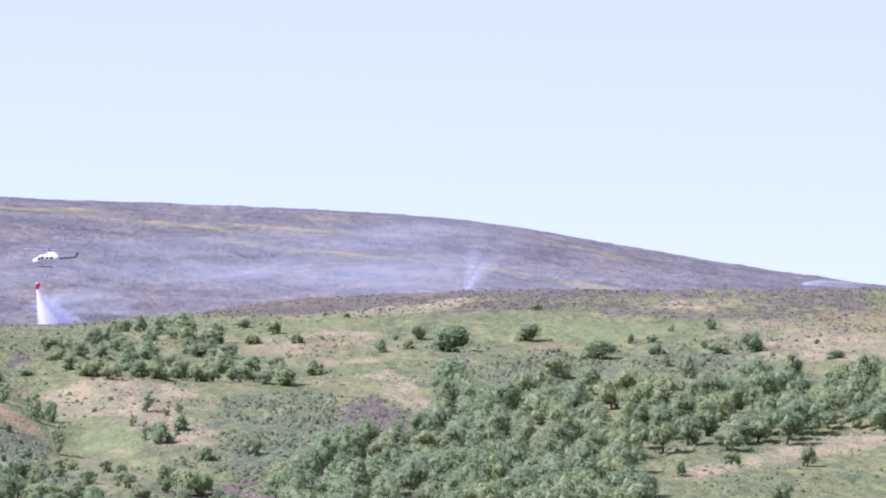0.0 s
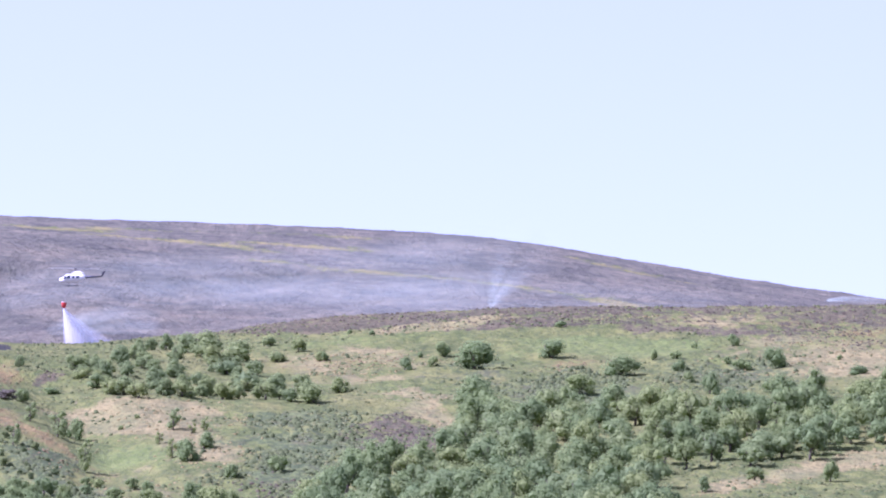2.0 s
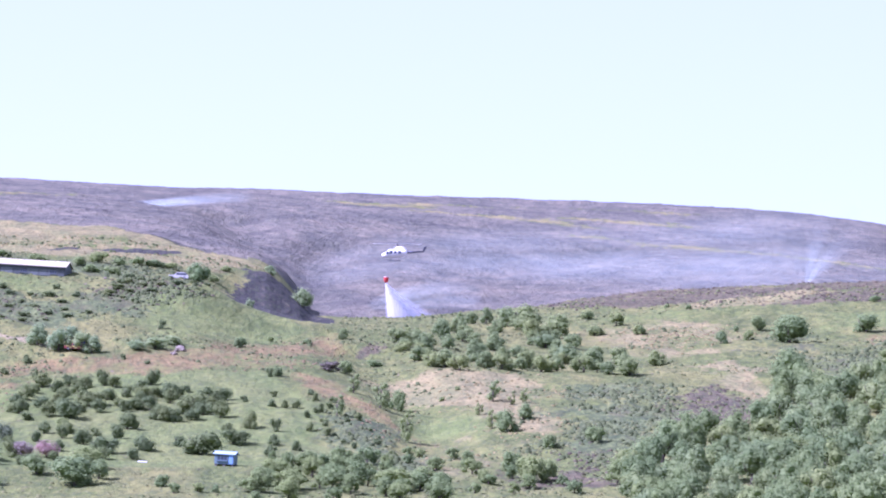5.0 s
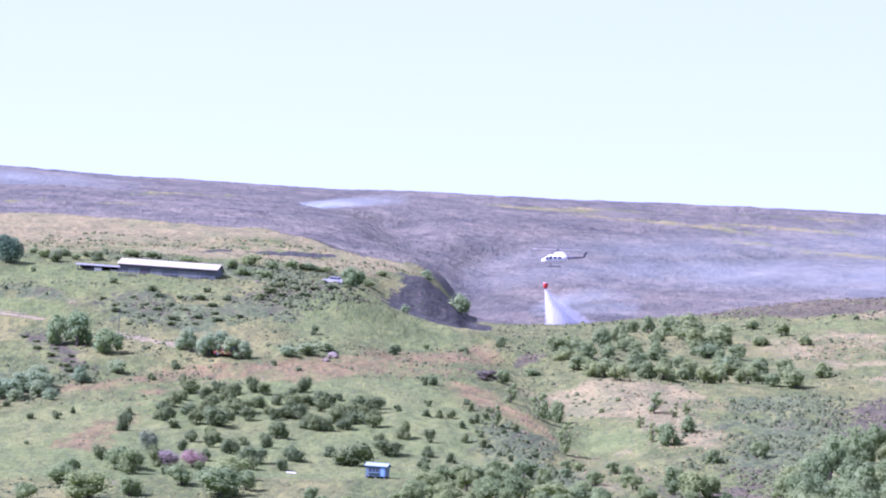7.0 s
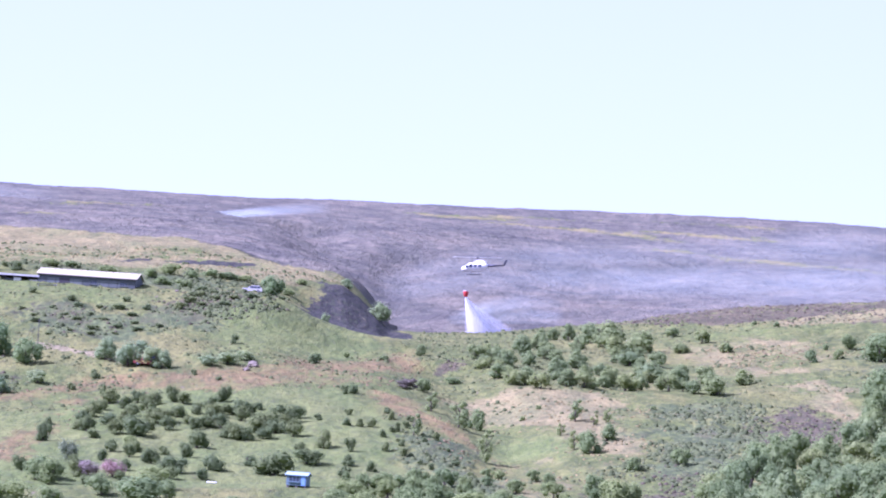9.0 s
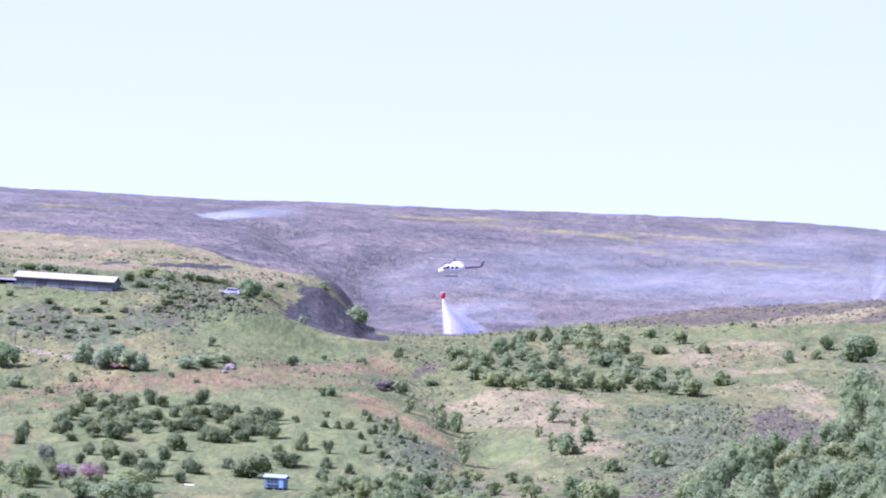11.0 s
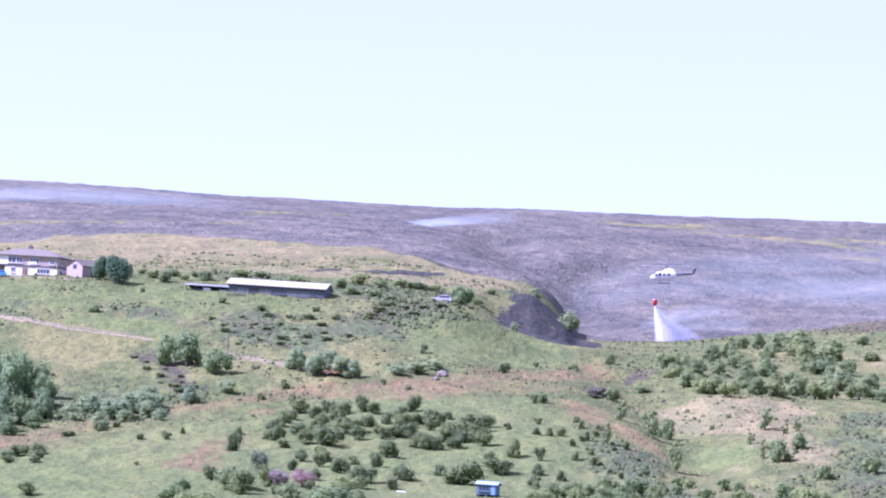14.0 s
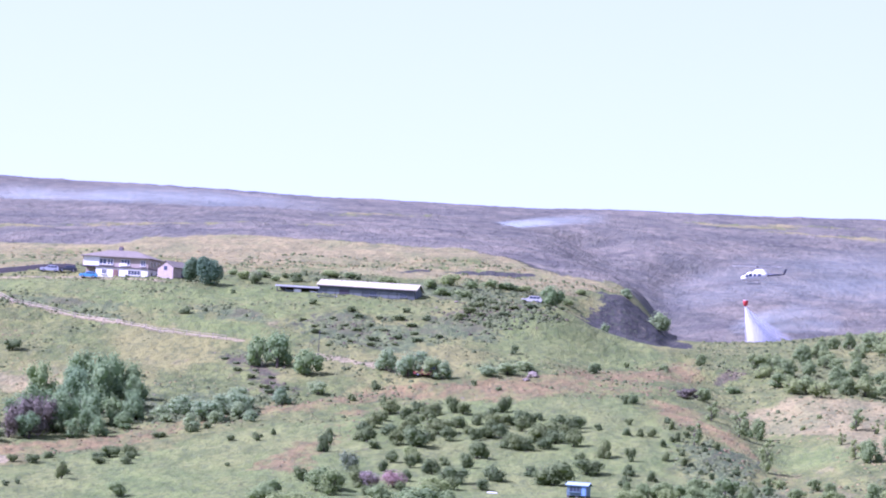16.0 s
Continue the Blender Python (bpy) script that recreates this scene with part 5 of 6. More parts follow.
def build_house():
    m = facing(-7.25, 1142, 20, -0.7) @ Matrix.Diagonal((1, 1, 0.88, 1))
    h = thing("farmhouse", m, "two-storey farmhouse, white ground floor, pinkish upper floor, slate roof", "house")
    part("lower_wall", box(1.6, 0, -2.0, 12.4, 9, 4.6), WHITE, h, "white rendered ground floor")
    part("side_wing", box(-6.2, 1.2, -2.0, 3.2, 6.6, 4.6), PINKISH, h)
    up = part("upper_wall", box(0, 0, 2.6, 15.6, 9.0, 2.5), PINKISH, h, "pinkish upper floor")
    part("band", box(0, -0.05, 2.42, 15.9, 9.3, 0.22, 0.02), DARKWOOD, h, "dark timber band")
    part("roof", hip_roof(-7.8, 7.8, -4.5, 4.5, 5.05, 2.1, 0.55, 5.2), SLATE, h, "slate roof")
    ch = part("chimney", box(-0.6, 0.4, 6.3, 0.9, 0.8, 1.7, 0.03), STONE, h)
    for dx in (-0.2, 0.2):
        part("chimney_pot", tube([(-0.6 + dx, 0.4, 8.0), (-0.6 + dx, 0.4, 8.4)], [0.13, 0.11], 8), DOOR, ch)
    part("render_panel", box(-5.7, -4.53, 2.75, 3.8, 0.06, 2.2), WHITE, up, "pale rendered panel")
    part("render_panel", box(1.9, -4.53, 2.75, 1.9, 0.06, 0.9), WHITE, up, "pale rendered panel")
    for x, w, b in ((-3.0, 1.9, 1), (-1.2, 1.4, 1), (2.4, 2.2, 2), (6.6, 1.2, 1)):
        window(h, x, -4.55, 3.15, w, 1.5, b)
    for x, w, b in ((-2.6, 1.1, 1), (4.6, 3.0, 3)):
        window(h, x, -4.55, 0.7, w, 1.3, b)
    d = part("door", box(0.2, -4.55, -0.3, 1.2, 0.12, 2.3, 0.02), DOOR, h)
    part("handle", box(0.6, -4.64, 0.8, 0.05, 0.06, 0.16), RIM, d)
    # the end wall
    for y, w in ((-2.6, 1.3), (-0.4, 1.3), (1.8, 1.3)):
        f = part("window", box(7.84, y, 3.15, 0.1, w, 1.4, 0.01), FRAME, h)
        for dy in (-0.29, 0.29):
            part("pane", box(7.88, y + dy, 3.25, 0.06, 0.5, 1.2), GLASS, f)
    for y in (-2.0, 1.6):
        f = part("window", box(7.84, y, 0.5, 0.1, 1.1, 1.4, 0.01), FRAME, h)
        part("pane", box(7.88, y, 0.6, 0.06, 0.9, 1.2), GLASS, f)
    # garage beside it
    g = thing("garage", facing(-6.66, 1135, -52, -0.2), "small pinkish garage with a slate gable roof", "garage")
    part("wall", gable_walls(-3.2, 3.2, -2.2, 2.2, -1.5, 2.1, 1.3), PINKISH, g)
    part("roof", gable_roof(-3.2, 3.2, -2.2, 2.2, 2.2, 1.35, 0.25), SLATE, g, "slate roof")
    part("window", box(-3.22, 0, 1.4, 0.08, 0.9, 0.9, 0.02), GLASS, g)
    part("door", box(0.4, -2.22, -0.3, 1.1, 0.08, 2.0, 0.02), DARKWOOD, g)


def build_barn():
    m = facing(-4.43, 1119, 10, -1.5) @ Matrix.Diagonal((0.95, 0.95, 0.95, 1))
    b = thing("barn", m, "long low barn, blue-grey cladding under a cream sheet roof", "barn")
    half, dep = 11.5, 5.0
    part("wall", gable_walls(-half, half, -dep, dep, -2.0, 2.85, 1.35), BARNWALL, b)
    roof = part("roof", gable_roof(-half, half, -dep, dep, 2.95, 1.4, 0.35), BARNROOF, b, "cream corrugated sheet roof")
    rib = mesh_of("roof_rib", [(-0.04, -5.3, 2.72), (0.04, -5.3, 2.72), (0.04, 0, 4.42), (-0.04, 0, 4.42), (-0.04, -5.3, 2.86), (0.04, -5.3, 2.86), (0.04, 0, 4.46), (-0.04, 0, 4.46)],
                  [(0, 1, 2, 3), (4, 7, 6, 5), (0, 4, 5, 1), (3, 2, 6, 7), (1, 5, 6, 2), (0, 3, 7, 4)], BARNROOF)
    for k in range(16):
        o = new("roof_rib", rib)
        o.parent, o.location = roof, (-11.25 + 1.5 * k, 0, 0)
    for k in range(11):
        x = -10.4 + 2.08 * k
        part("wall_panel", box(x, -dep - 0.03, 0.55, 1.95, 0.08, 1.35, 0.01), BARNPALE if k % 5 else BARNWALL, b, "pale cladding panel")
    for x in (1.6, 8.7):
        window(b, x, -dep - 0.08, 1.0, 1.7, 0.9, 2, frame_mat=BARNPALE)
    part("door", box(-5.2, -dep - 0.06, -0.6, 2.4, 0.1, 2.7, 0.02), DARKWOOD, b)
    part("gutter", tube([(-half, -dep - 0.42, 2.62), (half, -dep - 0.42, 2.62)], [0.09, 0.09], 6), DARKWOOD, b)
    part("plinth", box(0, -dep - 0.04, -2.0, 2 * half, 0.14, 2.1), DARKWOOD, b)
    s = thing("open_shed", facing(-5.24, 1119, 8, -0.9), "low open-fronted shed with a pale sheet roof beside the barn", "shed")
    part("back_wall", box(0, 2.0, -1.5, 9.2, 0.15, 3.3), DARKWOOD, s)
    part("roof", box(0, 0, 1.85, 9.8, 4.6, 0.14, 0.02, None, pose(0, 0, 0, 2.5)), plain("pale_sheet", (0.62, 0.62, 0.62), 0.6), s, "pale sheet roof")
    part("fascia", box(0, -2.34, 1.62, 9.8, 0.08, 0.34, 0.01), plain("pale_fascia", (0.62, 0.62, 0.58), 0.6), s, "pale painted fascia board")
    for k in range(6):
        part("post", box(-4.5 + 1.8 * k, -2.0, -1.2, 0.16, 0.16, 3.0, 0.02), DARKWOOD, s)
    for k in range(5):
        part("board_panel", box(-3.6 + 1.8 * k, -1.9, -1.2, 1.66, 0.06, 1.9 + 0.25 * (k % 3)), FRAME if k in (2, 4) else BARNWALL if k % 2 else DARKWOOD, s)
    ramp = thing("trough", facing(-4.92, 1111, 12, 0.0), "long pale metal feed trough in front of the barn", "trough")
    part("tray", solid([[(x, -0.3, 0.5), (x, -0.18, 0.15), (x, 0.18, 0.15), (x, 0.3, 0.5), (x, 0.24, 0.5), (x, 0.12, 0.2), (x, -0.12, 0.2), (x, -0.24, 0.5)] for x in (-2.2, 2.2)]), RIM, ramp)
    for x in (-1.8, 1.8):
        part("leg", box(x, 0, -0.2, 0.1, 0.5, 0.4), RIM, ramp)


def build_hut():
    m = facing(-1.925, 860, 14, -0.1)
    h = thing("summerhouse", m, "small pale blue timber summerhouse on blocks in the pasture", "hut")
    w, d = 3.5, 2.6
    part("wall", gable_walls(-w / 2, w / 2, -d / 2, d / 2, 0.3, 2.1, 0.35), HUTBLUE, h, "pale blue boards")
    part("roof", gable_roof(-w / 2, w / 2, -d / 2, d / 2, 2.2, 0.4, 0.28, 0.08), HUTROOF, h, "pale blue felt roof")
    for k in range(9):
        part("board", box(0, -d / 2 - 0.015, 0.32 + 0.2 * k, w, 0.03, 0.185, 0.005), HUTBLUE, h)
    window(h, -0.35, -d / 2 - 0.06, 0.9, 1.9, 0.95, 2, frame_mat=HUTBLUE)
    dr = part("door", box(1.2, -d / 2 - 0.05, 0.35, 0.75, 0.07, 1.7, 0.01), plain("blue_door", (0.20, 0.36, 0.55), 0.6), h)
    part("handle", box(0.95, -d / 2 - 0.1, 1.15, 0.05, 0.05, 0.12), RIM, dr)
    for x in (-1.5, 0, 1.5):
        for y in (-1.1, 1.1):
            part("block", box(x, y, -0.5, 0.4, 0.3, 0.8, 0.02), STONE, h)
    c = thing("cottage", facing(-8.72, 944, 25, -1.0), "small white cottage with a grey slate roof among trees", "house")
    part("wall", gable_walls(-2.6, 2.6, -2.0, 2.0, -1.0, 2.3, 1.5), WHITE, c)
    part("roof", gable_roof(-2.6, 2.6, -2.0, 2.0, 2.4, 1.6, 0.25), SLATE, c, "grey slate roof")
    part("chimney", box(-2.0, 0, 3.2, 0.6, 0.6, 1.4, 0.02), WHITE, c)
    window(c, -1.0, -2.04, 0.7, 1.0, 1.1)
    part("door", box(1.0, -2.04, -0.2, 0.9, 0.08, 2.0, 0.02), DOOR, c)


def build_car(name, a, r, turn, paint, label, long=4.4, high=1.5, category="car"):
    """Car along x: body, glasshouse, windows, lamps, four wheels with tyre and rim."""
    c = thing(name, facing(a, r, turn, 0.05), label, category)
    L, W = long / 2, 0.86
    prof = [(-L, 0.35), (-L, 0.75), (-L * 0.93, 0.88), (-L * 0.45, 0.95), (L * 0.96, 0.98), (L, 0.8), (L, 0.35)]
    body = bmesh.new()
    solid([[(x, y * (0.96 if abs(y) > 0.8 else 1), z) for x, z in prof] for y in (-W, -W * 0.9, W * 0.9, W)], True, body)
    part("body", body, paint, c)
    cab = [(-L * 0.42, 0.93), (-L * 0.15, high * 0.97), (L * 0.2, high), (L * 0.72, high * 0.98), (L * 0.93, 0.96)]
    part("roof", solid([[(x, y * (1 if z < 1 else 0.86), z) for x, z in cab] for y in (-W * 0.95, W * 0.95)]), paint, c)
    for s in (-1, 1):
        for x0, x1 in ((-0.22, 0.12), (0.16, 0.46), (0.5, 0.78)):
            ring = [(x0 * L - (0.1 if x0 < 0 else 0), 1.0), (x1 * L, 1.0), (x1 * L, high * 0.92), (x0 * L + (0.12 if x0 < 0 else 0), high * 0.92)]
            part("window", solid([[(x, s * (W * (0.965 if z < 1.05 else 0.865) + o), z) for x, z in ring] for o in (-0.03, 0.02)]), GLASS, c)
        part("headlight", box(-L * 0.97, s * 0.62, 0.62, 0.14, 0.3, 0.16, 0.03), FRAME, c)
        part("tail_light", box(L * 0.985, s * 0.68, 0.66, 0.08, 0.2, 0.22, 0.02), BUCKETRED, c)
        for x in (-L * 0.62, L * 0.62):
            y = s * W * 0.9
            tyre = part("wheel", tube([(x, y - s * 0.12, 0.32), (x, y + s * 0.1, 0.32)], [0.33, 0.33], 14), TYRE, c)
            part("rim", tube([(x, y + s * 0.09, 0.32), (x, y + s * 0.13, 0.32)], [0.2, 0.18], 10), RIM, tyre)
    part("windscreen", box(-L * 0.31, 0, 1.0, 0.05, 1.35, high - 1.12, 0, None, Matrix.Translation((-L * 0.31, 0, 1)) @ pose(0, 0, 0, 0, 42) @ Matrix.Translation((L * 0.31, 0, -1))), GLASS, c)
    return c


def build_lorry(a, r, turn, paint, label):
    t = thing("lorry", facing(a, r, turn, 0.05), label, "lorry")
    part("chassis", box(0, 0, 0.55, 6.4, 1.9, 0.3, 0.03), DARKWOOD, t)
    cab = part("cab", box(-2.4, 0, 0.8, 1.7, 2.1, 1.9, 0.12), PAINTS["white"], t, "white cab")
    part("windscreen", box(-3.27, 0, 1.7, 0.06, 1.8, 0.8, 0.02), GLASS, cab)
    part("window", box(-2.5, -1.06, 1.75, 0.9, 0.05, 0.7, 0.02), GLASS, cab)
    part("load_bed", box(0.95, 0, 0.87, 4.4, 2.2, 1.6, 0.06), paint, t)
    for x in (-2.3, 1.1, 2.3):
        for s in (-1, 1):
            w = part("wheel", tube([(x, s * 0.75, 0.48), (x, s * 1.05, 0.48)], [0.48, 0.48], 14), TYRE, t)
            part("rim", tube([(x, s * 1.04, 0.48), (x, s * 1.08, 0.48)], [0.27, 0.25], 10), RIM, w)


def build_vehicles():
    build_car("estate_car", -2.6, 1111, 4, PAINTS["white"], "white estate car parked on the grass beside a bush", 4.5, 1.6)
    build_car("hatchback", -7.62, 1134, 10, PAINTS["blue"], "bright blue hatchback parked in front of the farmhouse", 4.0, 1.45)
    build_car("parked_car", -7.86, 1149, -4, PAINTS["dark"], "dark car parked by the yard wall", 4.2, 1.45)
    build_car("parked_car", -8.06, 1150, 6, PAINTS["silver"], "silver car parked by the yard wall", 4.3, 1.5)
    build_car("parked_car", -8.76, 1147, 15, PAINTS["red"], "faded red car parked beside the lane", 4.2, 1.5)
    van = build_car("fire_van", -3.74, 1019, 5, PAINTS["red"], "red fire service van with yellow reflective squares on the track", 4.9, 2.2, "van")
    for k in range(7):
        for row in range(2):
            if (k + row) % 2:
                part("reflective_square", box(-1.75 + 0.58 * k, -0.875, 0.42 + 0.28 * row, 0.56, 0.03, 0.27, 0.005), PAINTS["yellow"], van, "yellow reflective square")
    build_lorry(-9.34, 1198, 10, PAINTS["orange"], "orange tipper lorry standing on the upper lane")
    build_lorry(-9.17, 1184, 5, PAINTS["yellow"], "small yellow flatbed lorry with a white cab")


def build_walls_and_fences():
    w = thing("yard_wall", Matrix(), "dark dry-stone yard wall along the lane", "wall")
    knots = [(-8.72, 1158), (-8.4, 1157), (-8.1, 1156), (-7.78, 1155)]
    rng = random.Random(4)
    stone = box(0, 0, 0, 1, 1, 1, 0.12)
    me = bpy.data.meshes.new("stone")
    stone.to_mesh(me)
    stone.free()
    me.materials.append(STONE)
    for (a0, r0), (a1, r1) in zip(knots, knots[1:]):
        n = 14
        for k in range(n):
            f = (k + 0.5) / n
            a, r = a0 + (a1 - a0) * f, r0 + (r1 - r0) * f
            for row in range(3):
                o = new("stone", me)
                o.parent = w
                p = spot(a + rng.uniform(-0.006, 0.006), r, -0.15 + row * 0.42)
                o.matrix_basis = Matrix.LocRotScale(p, Euler((0, 0, radians(-a + rng.uniform(-4, 4)))), Vector((rng.uniform(0.66, 0.78), 0.5 - row * 0.06, 0.46)))
    fence = thing("track_fence", Matrix(), "weathered post and rail fence beside the stony track", "fence")
    line = TRACKS[0][2]
    total, prev = [], None
    post = box(0, 0, -0.3, 0.14, 0.14, 1.5, 0.02)
    pm = bpy.data.meshes.new("post")
    post.to_mesh(pm)
    post.free()
    pm.materials.append(POSTWOOD)
    for (a0, r0), (a1, r1) in zip(line[1:], line[2:]):
        n = max(2, int(abs(a1 - a0) * math.radians(1) * r0 / 2.6))
        for k in range(n):
            f = k / n
            total.append(spot(a0 + (a1 - a0) * f, r0 + (r1 - r0) * f - 1.8))
    for p in total:
        o = new("post", pm)
        o.parent, o.location = fence, p
    for p, q in zip(total, total[1:]):
        for h in (0.55, 0.98):
            part("rail", tube([p + Vector((0, -0.08, h)), q + Vector((0, -0.08, h))], [0.05, 0.05], 4), POSTWOOD, fence)
    pole = thing("telegraph_pole", Matrix.Translation(spot(-4.97, 1038)), "thin wooden telegraph pole beside the track", "pole")
    part("shaft", tube([(0, 0, -0.4), (0, 0, 6.0)], [0.09, 0.06], 8), DARKWOOD, pole)
    part("crossarm", box(0, 0, 5.5, 1.1, 0.1, 0.1, 0.01), DARKWOOD, pole)
    for a, r, s in ((-2.53, 1029, 1.1), (-2.50, 1026, 0.7), (-2.57, 1025, 0.6), (-2.6, 1021, 0.8), (-3.45, 1109, 0.5)):
        bm = bmesh.new()
        bmesh.ops.create_icosphere(bm, subdivisions=2, radius=s)
        for v in bm.verts:
            v.co *= rng.uniform(0.78, 1.12)
            v.co.z *= 0.62
        me = bpy.data.meshes.new("boulder")
        bm.to_mesh(me)
        bm.free()
        me.materials.append(BOULDER)
        o = new("boulder", me)
        o.location = spot(a, r, s * 0.2)
        tagged(o, "pale weathered gritstone boulder on the slope", "boulder", "boulders on the slope")
    b = thing("board", facing(-2.90, 864, 10), "white board lying on the mown pasture", "board")
    part("panel", box(0, 0, 0.06, 1.7, 0.5, 0.16, 0.03, None, pose(0, 0, 0, 12)), FRAME, b)
    t = thing("table", facing(-8.56, 928, 0), "small white garden table beside the path", "table")
    part("tabletop", box(0, 0, 0.7, 1.8, 0.9, 0.06, 0.02), FRAME, t)
    for x in (-0.8, 0.8):
        for y in (-0.35, 0.35):
            part("leg", box(x, y, -0.1, 0.07, 0.07, 0.8), FRAME, t)


def build_helicopter():
    a, r, w = HELI
    t = math.radians(a)
    p = Vector((r * math.sin(t), r * math.cos(t), r * w / LENS))
    m = Matrix.Translation(p) @ pose(0, 0, 0, 0, 0, -a) @ pose(0, 0, 0, 0, -4, -8)
    h = thing("helicopter", m, "white utility helicopter hovering with a red water bucket", "helicopter")
    sect = lambda x, wd, lo, hi: [(x, wd * math.cos(2 * math.pi * k / 14), (lo + hi) / 2 + (hi - lo) / 2 * math.sin(2 * math.pi * k / 14) * (1.0 if k < 8 else 0.96)) for k in range(14)]
    body = solid([sect(-4.3, 0.25, -0.55, 0.0), sect(-3.9, 0.75, -0.95, 0.25), sect(-3.0, 1.15, -1.15, 0.7), sect(-2.2, 1.3, -1.2, 1.25), sect(-0.6, 1.35, -1.2, 1.4),
                  sect(1.2, 1.3, -1.15, 1.45), sect(2.3, 0.95, -0.75, 1.3), sect(3.0, 0.5, -0.1, 0.85)])
    part("fuselage", body, HELIWHITE, h, "white fuselage", True)
    part("engine_cowling", solid([sect(-0.9, 0.3, 1.2, 1.6), sect(-0.4, 0.6, 1.1, 2.0), sect(1.4, 0.62, 1.0, 2.0), sect(2.6, 0.35, 0.9, 1.5)]), HELIWHITE, h, "", True)
    tail = part("tail_boom", solid([sect(2.7, 0.48, 0.0, 0.85), sect(5.0, 0.3, 0.18, 0.72), sect(7.4, 0.17, 0.35, 0.66)]), HELIDARK, h, "dark tail boom", True)
    part("tail_fin", solid([[(7.1, y, 0.4), (7.7, y, 0.45), (8.5, y, 2.0), (7.95, y, 2.0)] for y in (-0.07, 0.07)]), HELIDARK, tail)
    part("stabiliser", box(5.6, 0, 0.42, 0.7, 2.7, 0.06, 0.02), HELIDARK, tail)
    tr = part("tail_rotor", tube([(8.15, -0.1, 1.75), (8.15, -0.3, 1.75)], [0.1, 0.1], 8), CABLE, tail)
    for s in (-1, 1):
        part("mast", tube([(0.2, 0, 1.9), (0.2, 0, 2.75)], [0.14, 0.1], 8), CABLE, h) if s > 0 else None
        part("skid", tube([(-3.0, s * 1.25, -1.72), (-2.7, s * 1.25, -1.95), (1.3, s * 1.25, -1.95)], [0.06, 0.06, 0.06], 6), HELIDARK, h)
        for x in (-1.7, 0.5):
            part("skid_strut", tube([(x, s * 0.7, -1.1), (x, s * 1.25, -1.92)], [0.05, 0.05], 6), HELIDARK, h)
        part("cockpit_window", solid([[(-3.25, s * (1.02 + o), -0.1), (-2.3, s * (1.3 + o), -0.15), (-2.2, s * (1.2 + o), 0.75), (-2.75, s * (1.02 + o), 0.65)] for o in (-0.05, 0.06)]), GLASS, h)
        for x in (-1.5, -0.3, 0.9):
            part("cabin_window", solid([[(x - 0.45, s * (1.33 + o), 0.0), (x + 0.45, s * (1.33 + o), 0.0), (x + 0.45, s * (1.24 + o), 0.75), (x - 0.45, s * (1.24 + o), 0.75)] for o in (-0.05, 0.06)]), GLASS, h)
    part("nose_window", solid([[(-3.3, y, 0.6), (-3.75, y, 0.25), (-3.65, y, 0.2), (-3.1, y, 0.58)] for y in (-0.55, 0.55)]), GLASS, h)
    hub = part("rotor_hub", box(0.2, 0, 2.68, 0.7, 0.35, 0.2, 0.05), CABLE, h)
    for ang in (28, 208):
        part("rotor_blade", box(3.7, 0, 2.74, 6.8, 0.42, 0.07, 0.02, None, Matrix.Translation((0.2, 0, 0)) @ pose(0, 0, 0, 0, 0, ang)), HELIWHITE, hub, "white rotor blade")
    for ang in (20, 200):
        part("rotor_blade", box(0.65, 0, -0.03, 1.2, 0.05, 0.14, 0.01, None, Matrix.Translation((8.15, -0.28, 1.75)) @ pose(0, 0, 0, 90, 0, 0) @ pose(0, 0, 0, 0, 0, ang)), HELIDARK, tr)
    # bucket on its line
    ba, bw = BUCKET
    tb = math.radians(ba)
    q = Vector((r * math.sin(tb), r * math.cos(tb), r * bw / LENS))
    b = thing("water_bucket", Matrix.Translation(q) @ Matrix.Diagonal((0.75, 0.75, 0.9, 1)), "red fabric water bucket hanging below the helicopter", "bucket")
    part("bag", solid([[(rad * math.cos(2 * math.pi * k / 14), rad * math.sin(2 * math.pi * k / 14), z) for k in range(14)] for rad, z in ((0.35, -1.3), (0.75, -0.95), (0.92, -0.1), (0.95, 0.5), (0.85, 0.55))]), BUCKETRED, b, "", True)
    part("rim_band", tube([(0, 0, 0.45), (0, 0, 0.6)], [0.97, 0.97], 14), HELIWHITE, b)
    top = p + Vector((0.1, 0, -1.3)) - q
    top = Vector((top.x / 0.75, top.y / 0.75, top.z / 0.9))
    for k in range(4):
        an = math.pi / 4 + k * math.pi / 2
        part("sling", tube([(0.9 * math.cos(an), 0.9 * math.sin(an), 0.55), (0.05 * top.x / 3, 0, 2.4)], [0.03, 0.03], 4), CABLE, b)
    part("line", tube([(0.05 * top.x / 3, 0, 2.4), top], [0.04, 0.04], 5), CABLE, b)


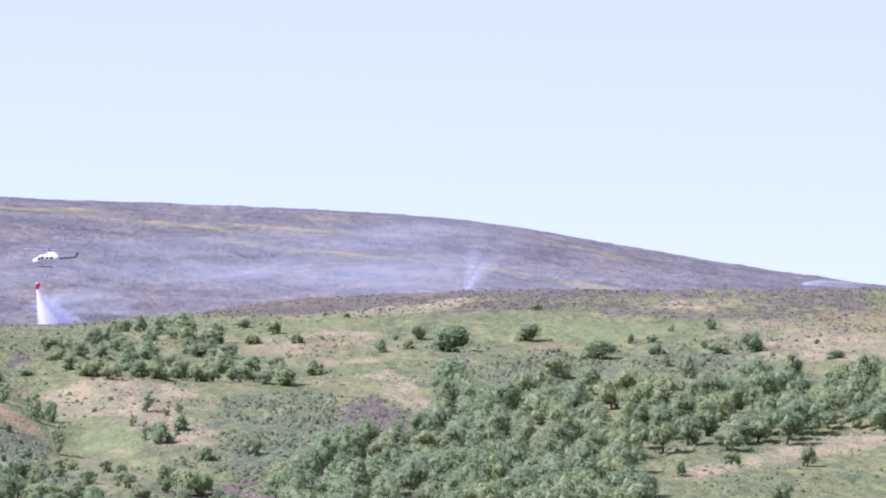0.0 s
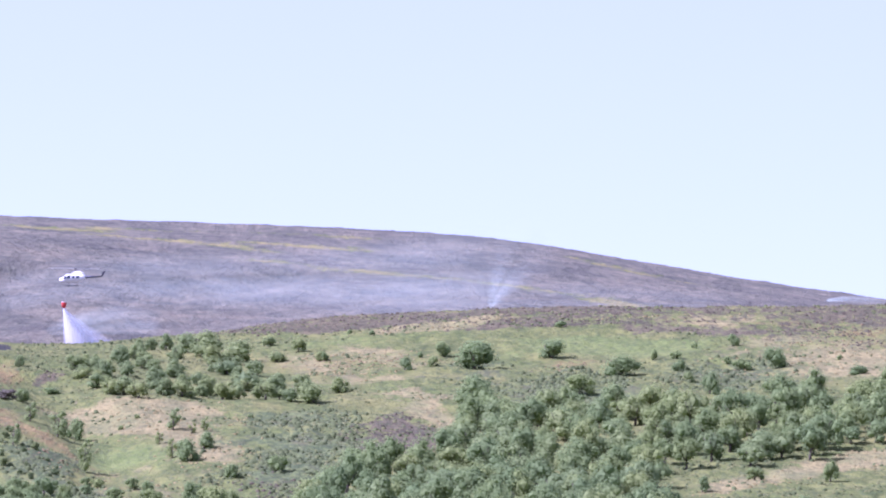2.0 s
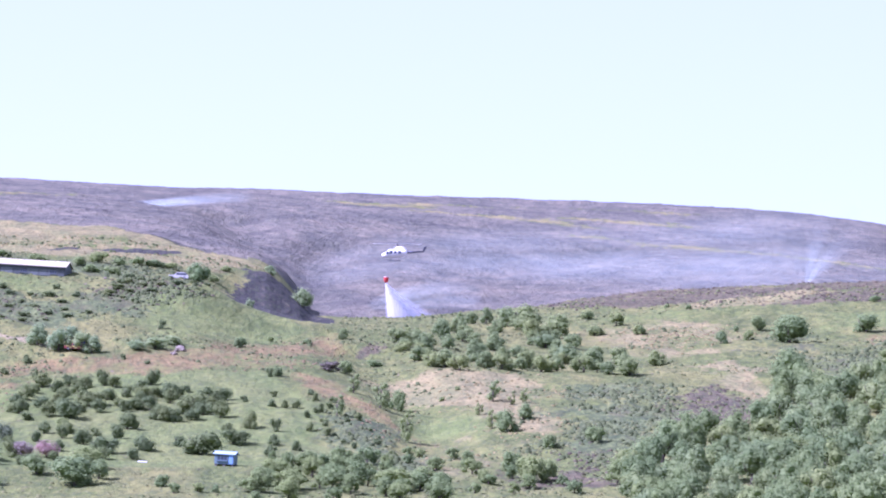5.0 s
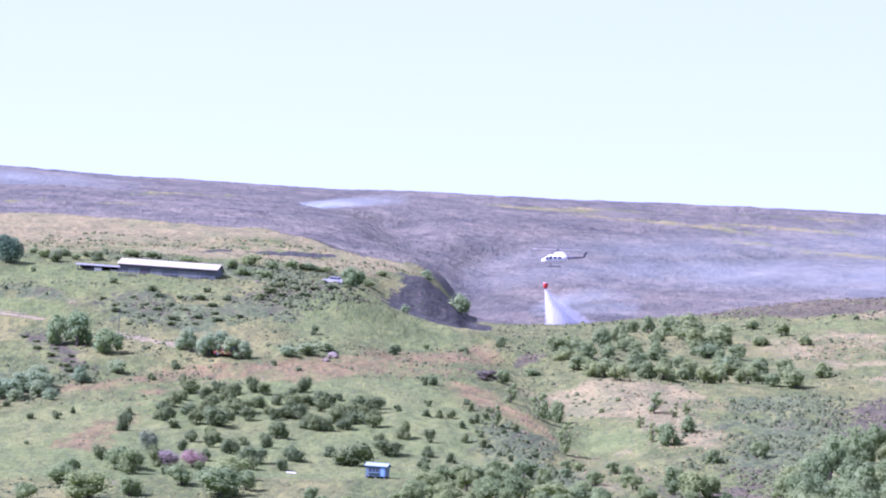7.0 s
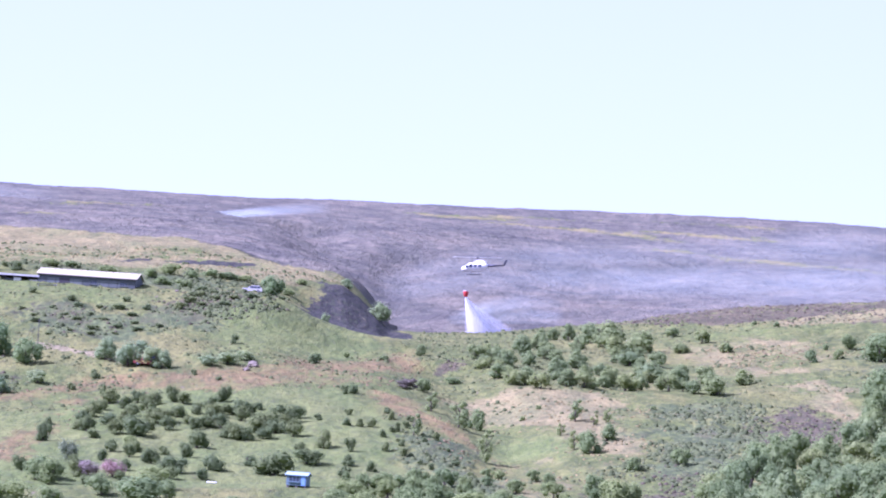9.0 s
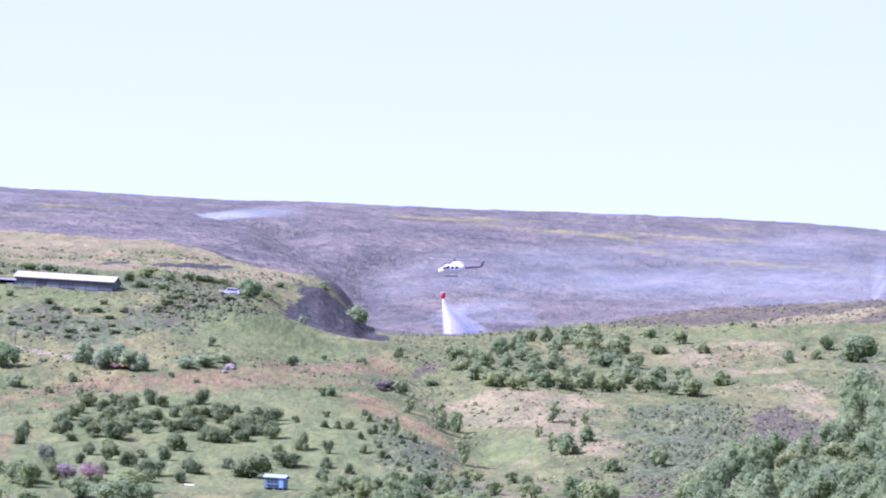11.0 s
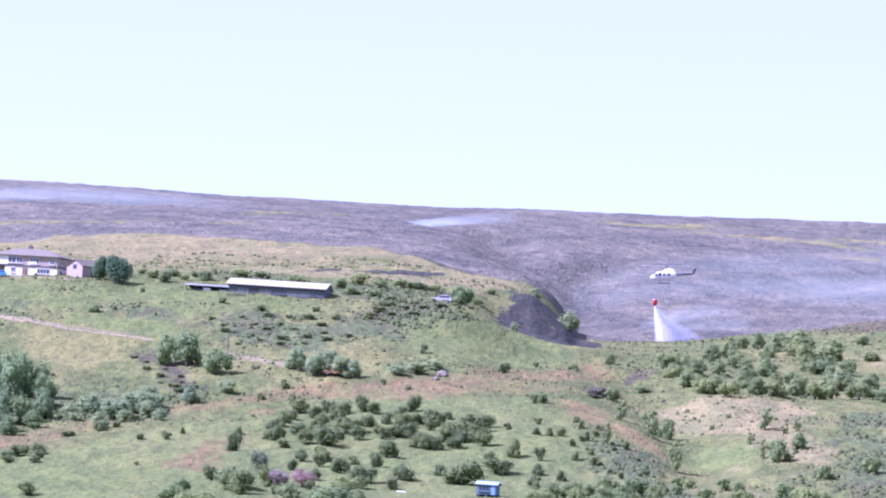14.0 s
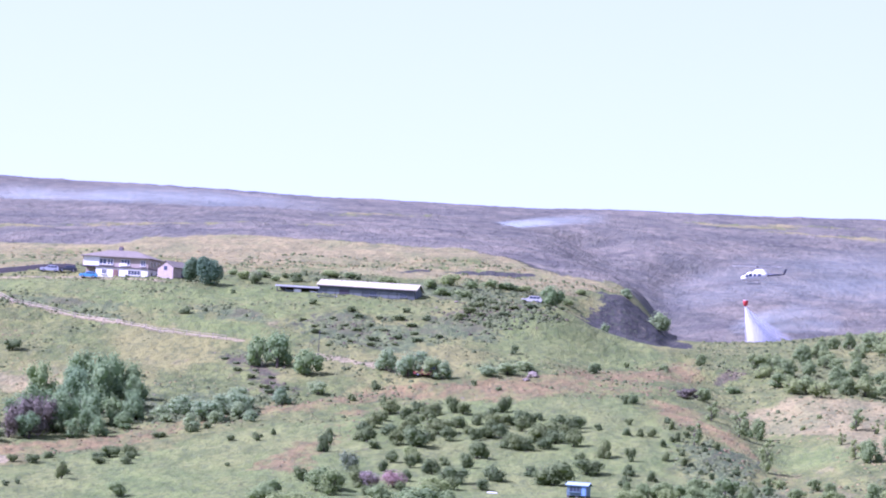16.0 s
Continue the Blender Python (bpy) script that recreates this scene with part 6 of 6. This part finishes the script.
# ---------------------------------------------------------------- smoke and water
def vapour(name, colour, cover, scale, stretch, thin=0.25, thick=0.75):
    """Thin smoke or spray: lit, see-through, torn by noise; the mesh carries how thick it is."""
    k = Nodes(name)
    at = k.node("Attribute")
    at.attribute_name = "thickness"
    n = k.noise(scale, 5, 0.62, stretch=stretch)
    torn = k.ramp(n, thin, thick)
    al = k.math("MINIMUM", k.math("MULTIPLY", k.math("MULTIPLY", at.outputs["Fac"], torn), cover), 0.97)
    dif, trl, tra, m1, m2 = k.node("BsdfDiffuse"), k.node("BsdfTranslucent"), k.node("BsdfTransparent"), k.node("MixShader"), k.node("MixShader")
    dif.inputs[0].default_value = trl.inputs[0].default_value = (*colour, 1)
    m1.inputs[0].default_value = 0.5
    k.link(dif.outputs[0], m1.inputs[1])
    k.link(trl.outputs[0], m1.inputs[2])
    k.link(al, m2.inputs[0])
    k.link(tra.outputs[0], m2.inputs[1])
    k.link(m1.outputs[0], m2.inputs[2])
    k.link(m2.outputs[0], k.t.nodes["Material Output"].inputs["Surface"])
    return k.m


SMOKE = vapour("drifting_smoke", (0.70, 0.84, 0.74), 0.9, 0.02, (1, 1, 1.6))
SPRAY = vapour("falling_water", (0.9, 0.92, 0.95), 1.7, 0.8, (1, 1, 0.06), 0.0, 0.85)


def sheet(name, parent, mat, spine, half, r, amount, seed, tall=18):
    """One bowed layer of smoke along a spine of (bearing, rise) knots; half-width at each knot, in LENS units."""
    rng = np.random.RandomState(seed)
    n = 44
    u = np.linspace(0, 1, n)
    ks = np.linspace(0, 1, len(spine))
    ca, cw, hw = (np.interp(u, ks, v) for v in ([p[0] for p in spine], [p[1] for p in spine], half))
    da, dw = np.gradient(ca) * 156.4, np.gradient(cw)
    ln = np.hypot(da, dw) + 1e-6
    nx, ny = -dw / ln, da / ln
    s = np.linspace(-1, 1, tall)
    U, S = np.meshgrid(u, s, indexing="ij")
    A = ca[:, None] + nx[:, None] * hw[:, None] * S / 156.4
    W = cw[:, None] + ny[:, None] * hw[:, None] * S
    R = r + 6 * np.sin(U * 5 + seed) + 5 * np.cos(S * 2.2) + 10 * (U - 0.5)
    t = np.radians(A)
    co = np.stack([R * np.sin(t), R * np.cos(t), R * W / LENS], -1).reshape(-1, 3)
    idx = np.arange(n * tall).reshape(n, tall)
    q = np.stack([idx[:-1, :-1], idx[1:, :-1], idx[1:, 1:], idx[:-1, 1:]], -1).reshape(-1, 4)
    me = mesh_of(name, co, [tuple(map(int, f)) for f in q], mat, True)
    fade = np.clip(1 - np.abs(S) ** 2, 0, 1) ** 1.3 * np.interp(U, np.linspace(0, 1, len(amount)), amount) * np.clip(np.minimum(U, 1 - U) * 14, 0, 1)
    at = me.attributes.new("thickness", "FLOAT", "POINT")
    at.data.foreach_set("value", fade.ravel().astype(np.float32))
    ob = new(name, me)
    ob.parent = parent
    return ob


def curtain(name, parent, mat, r, seed):
    """One layer of falling water: a dense upright edge where it falls, blown out to a thin fan on the lee side."""
    a0, w0, drop, spread = WATER
    n, m = 40, 40
    U, S = np.meshgrid(np.linspace(0, 1, n), np.linspace(0, 1, m), indexing="ij")
    width = 0.03 + (spread + 0.05 * (seed % 3)) * U ** 1.15
    A = a0 - 0.012 + 0.03 * U + width * S
    W = w0 - drop * U - 2.0 * S * U
    R = r + 5 * np.sin(S * 4 + seed) + 3 * U
    t = np.radians(A)
    co = np.stack([R * np.sin(t), R * np.cos(t), R * W / LENS], -1).reshape(-1, 3)
    idx = np.arange(n * m).reshape(n, m)
    q = np.stack([idx[:-1, :-1], idx[1:, :-1], idx[1:, 1:], idx[:-1, 1:]], -1).reshape(-1, 4)
    me = mesh_of(name, co, [tuple(map(int, f)) for f in q], mat, True)
    amount = (np.clip(S * 14, 0, 1) * (1 - S) ** 1.25 * (1.05 - 0.2 * U) + 0.22 * np.exp(-((S - 0.55 * U) / 0.12) ** 2)) * np.clip(S * 20, 0, 1) * np.clip((1 - S) * 5, 0, 1)
    at = me.attributes.new("thickness", "FLOAT", "POINT")
    at.data.foreach_set("value", amount.ravel().astype(np.float32))
    ob = new(name, me)
    ob.parent = parent
    return ob


def build_smoke():
    for k, (label, r, spine, half, amount, layers) in enumerate(SMOKES):
        s = thing("smoke", Matrix(), label, "smoke", "smoke over the moor")
        for j in range(layers):
            off = (j - (layers - 1) / 2)
            sheet("wisp", s, SMOKE, [(a + off * 0.04 * (j % 2), w + off * 3) for a, w in spine], [h * (1 + 0.15 * off) for h in half], r + off * 22, amount, k * 7 + j)
    w = thing("water_curtain", Matrix(), "white curtain of water falling from the red bucket", "water")
    for j in range(3):
        curtain("spray", w, SPRAY, HELI[1] - 3 + 3 * j, 50 + j)


build_house()
build_barn()
build_hut()
build_vehicles()
build_walls_and_fences()
build_helicopter()
build_smoke()
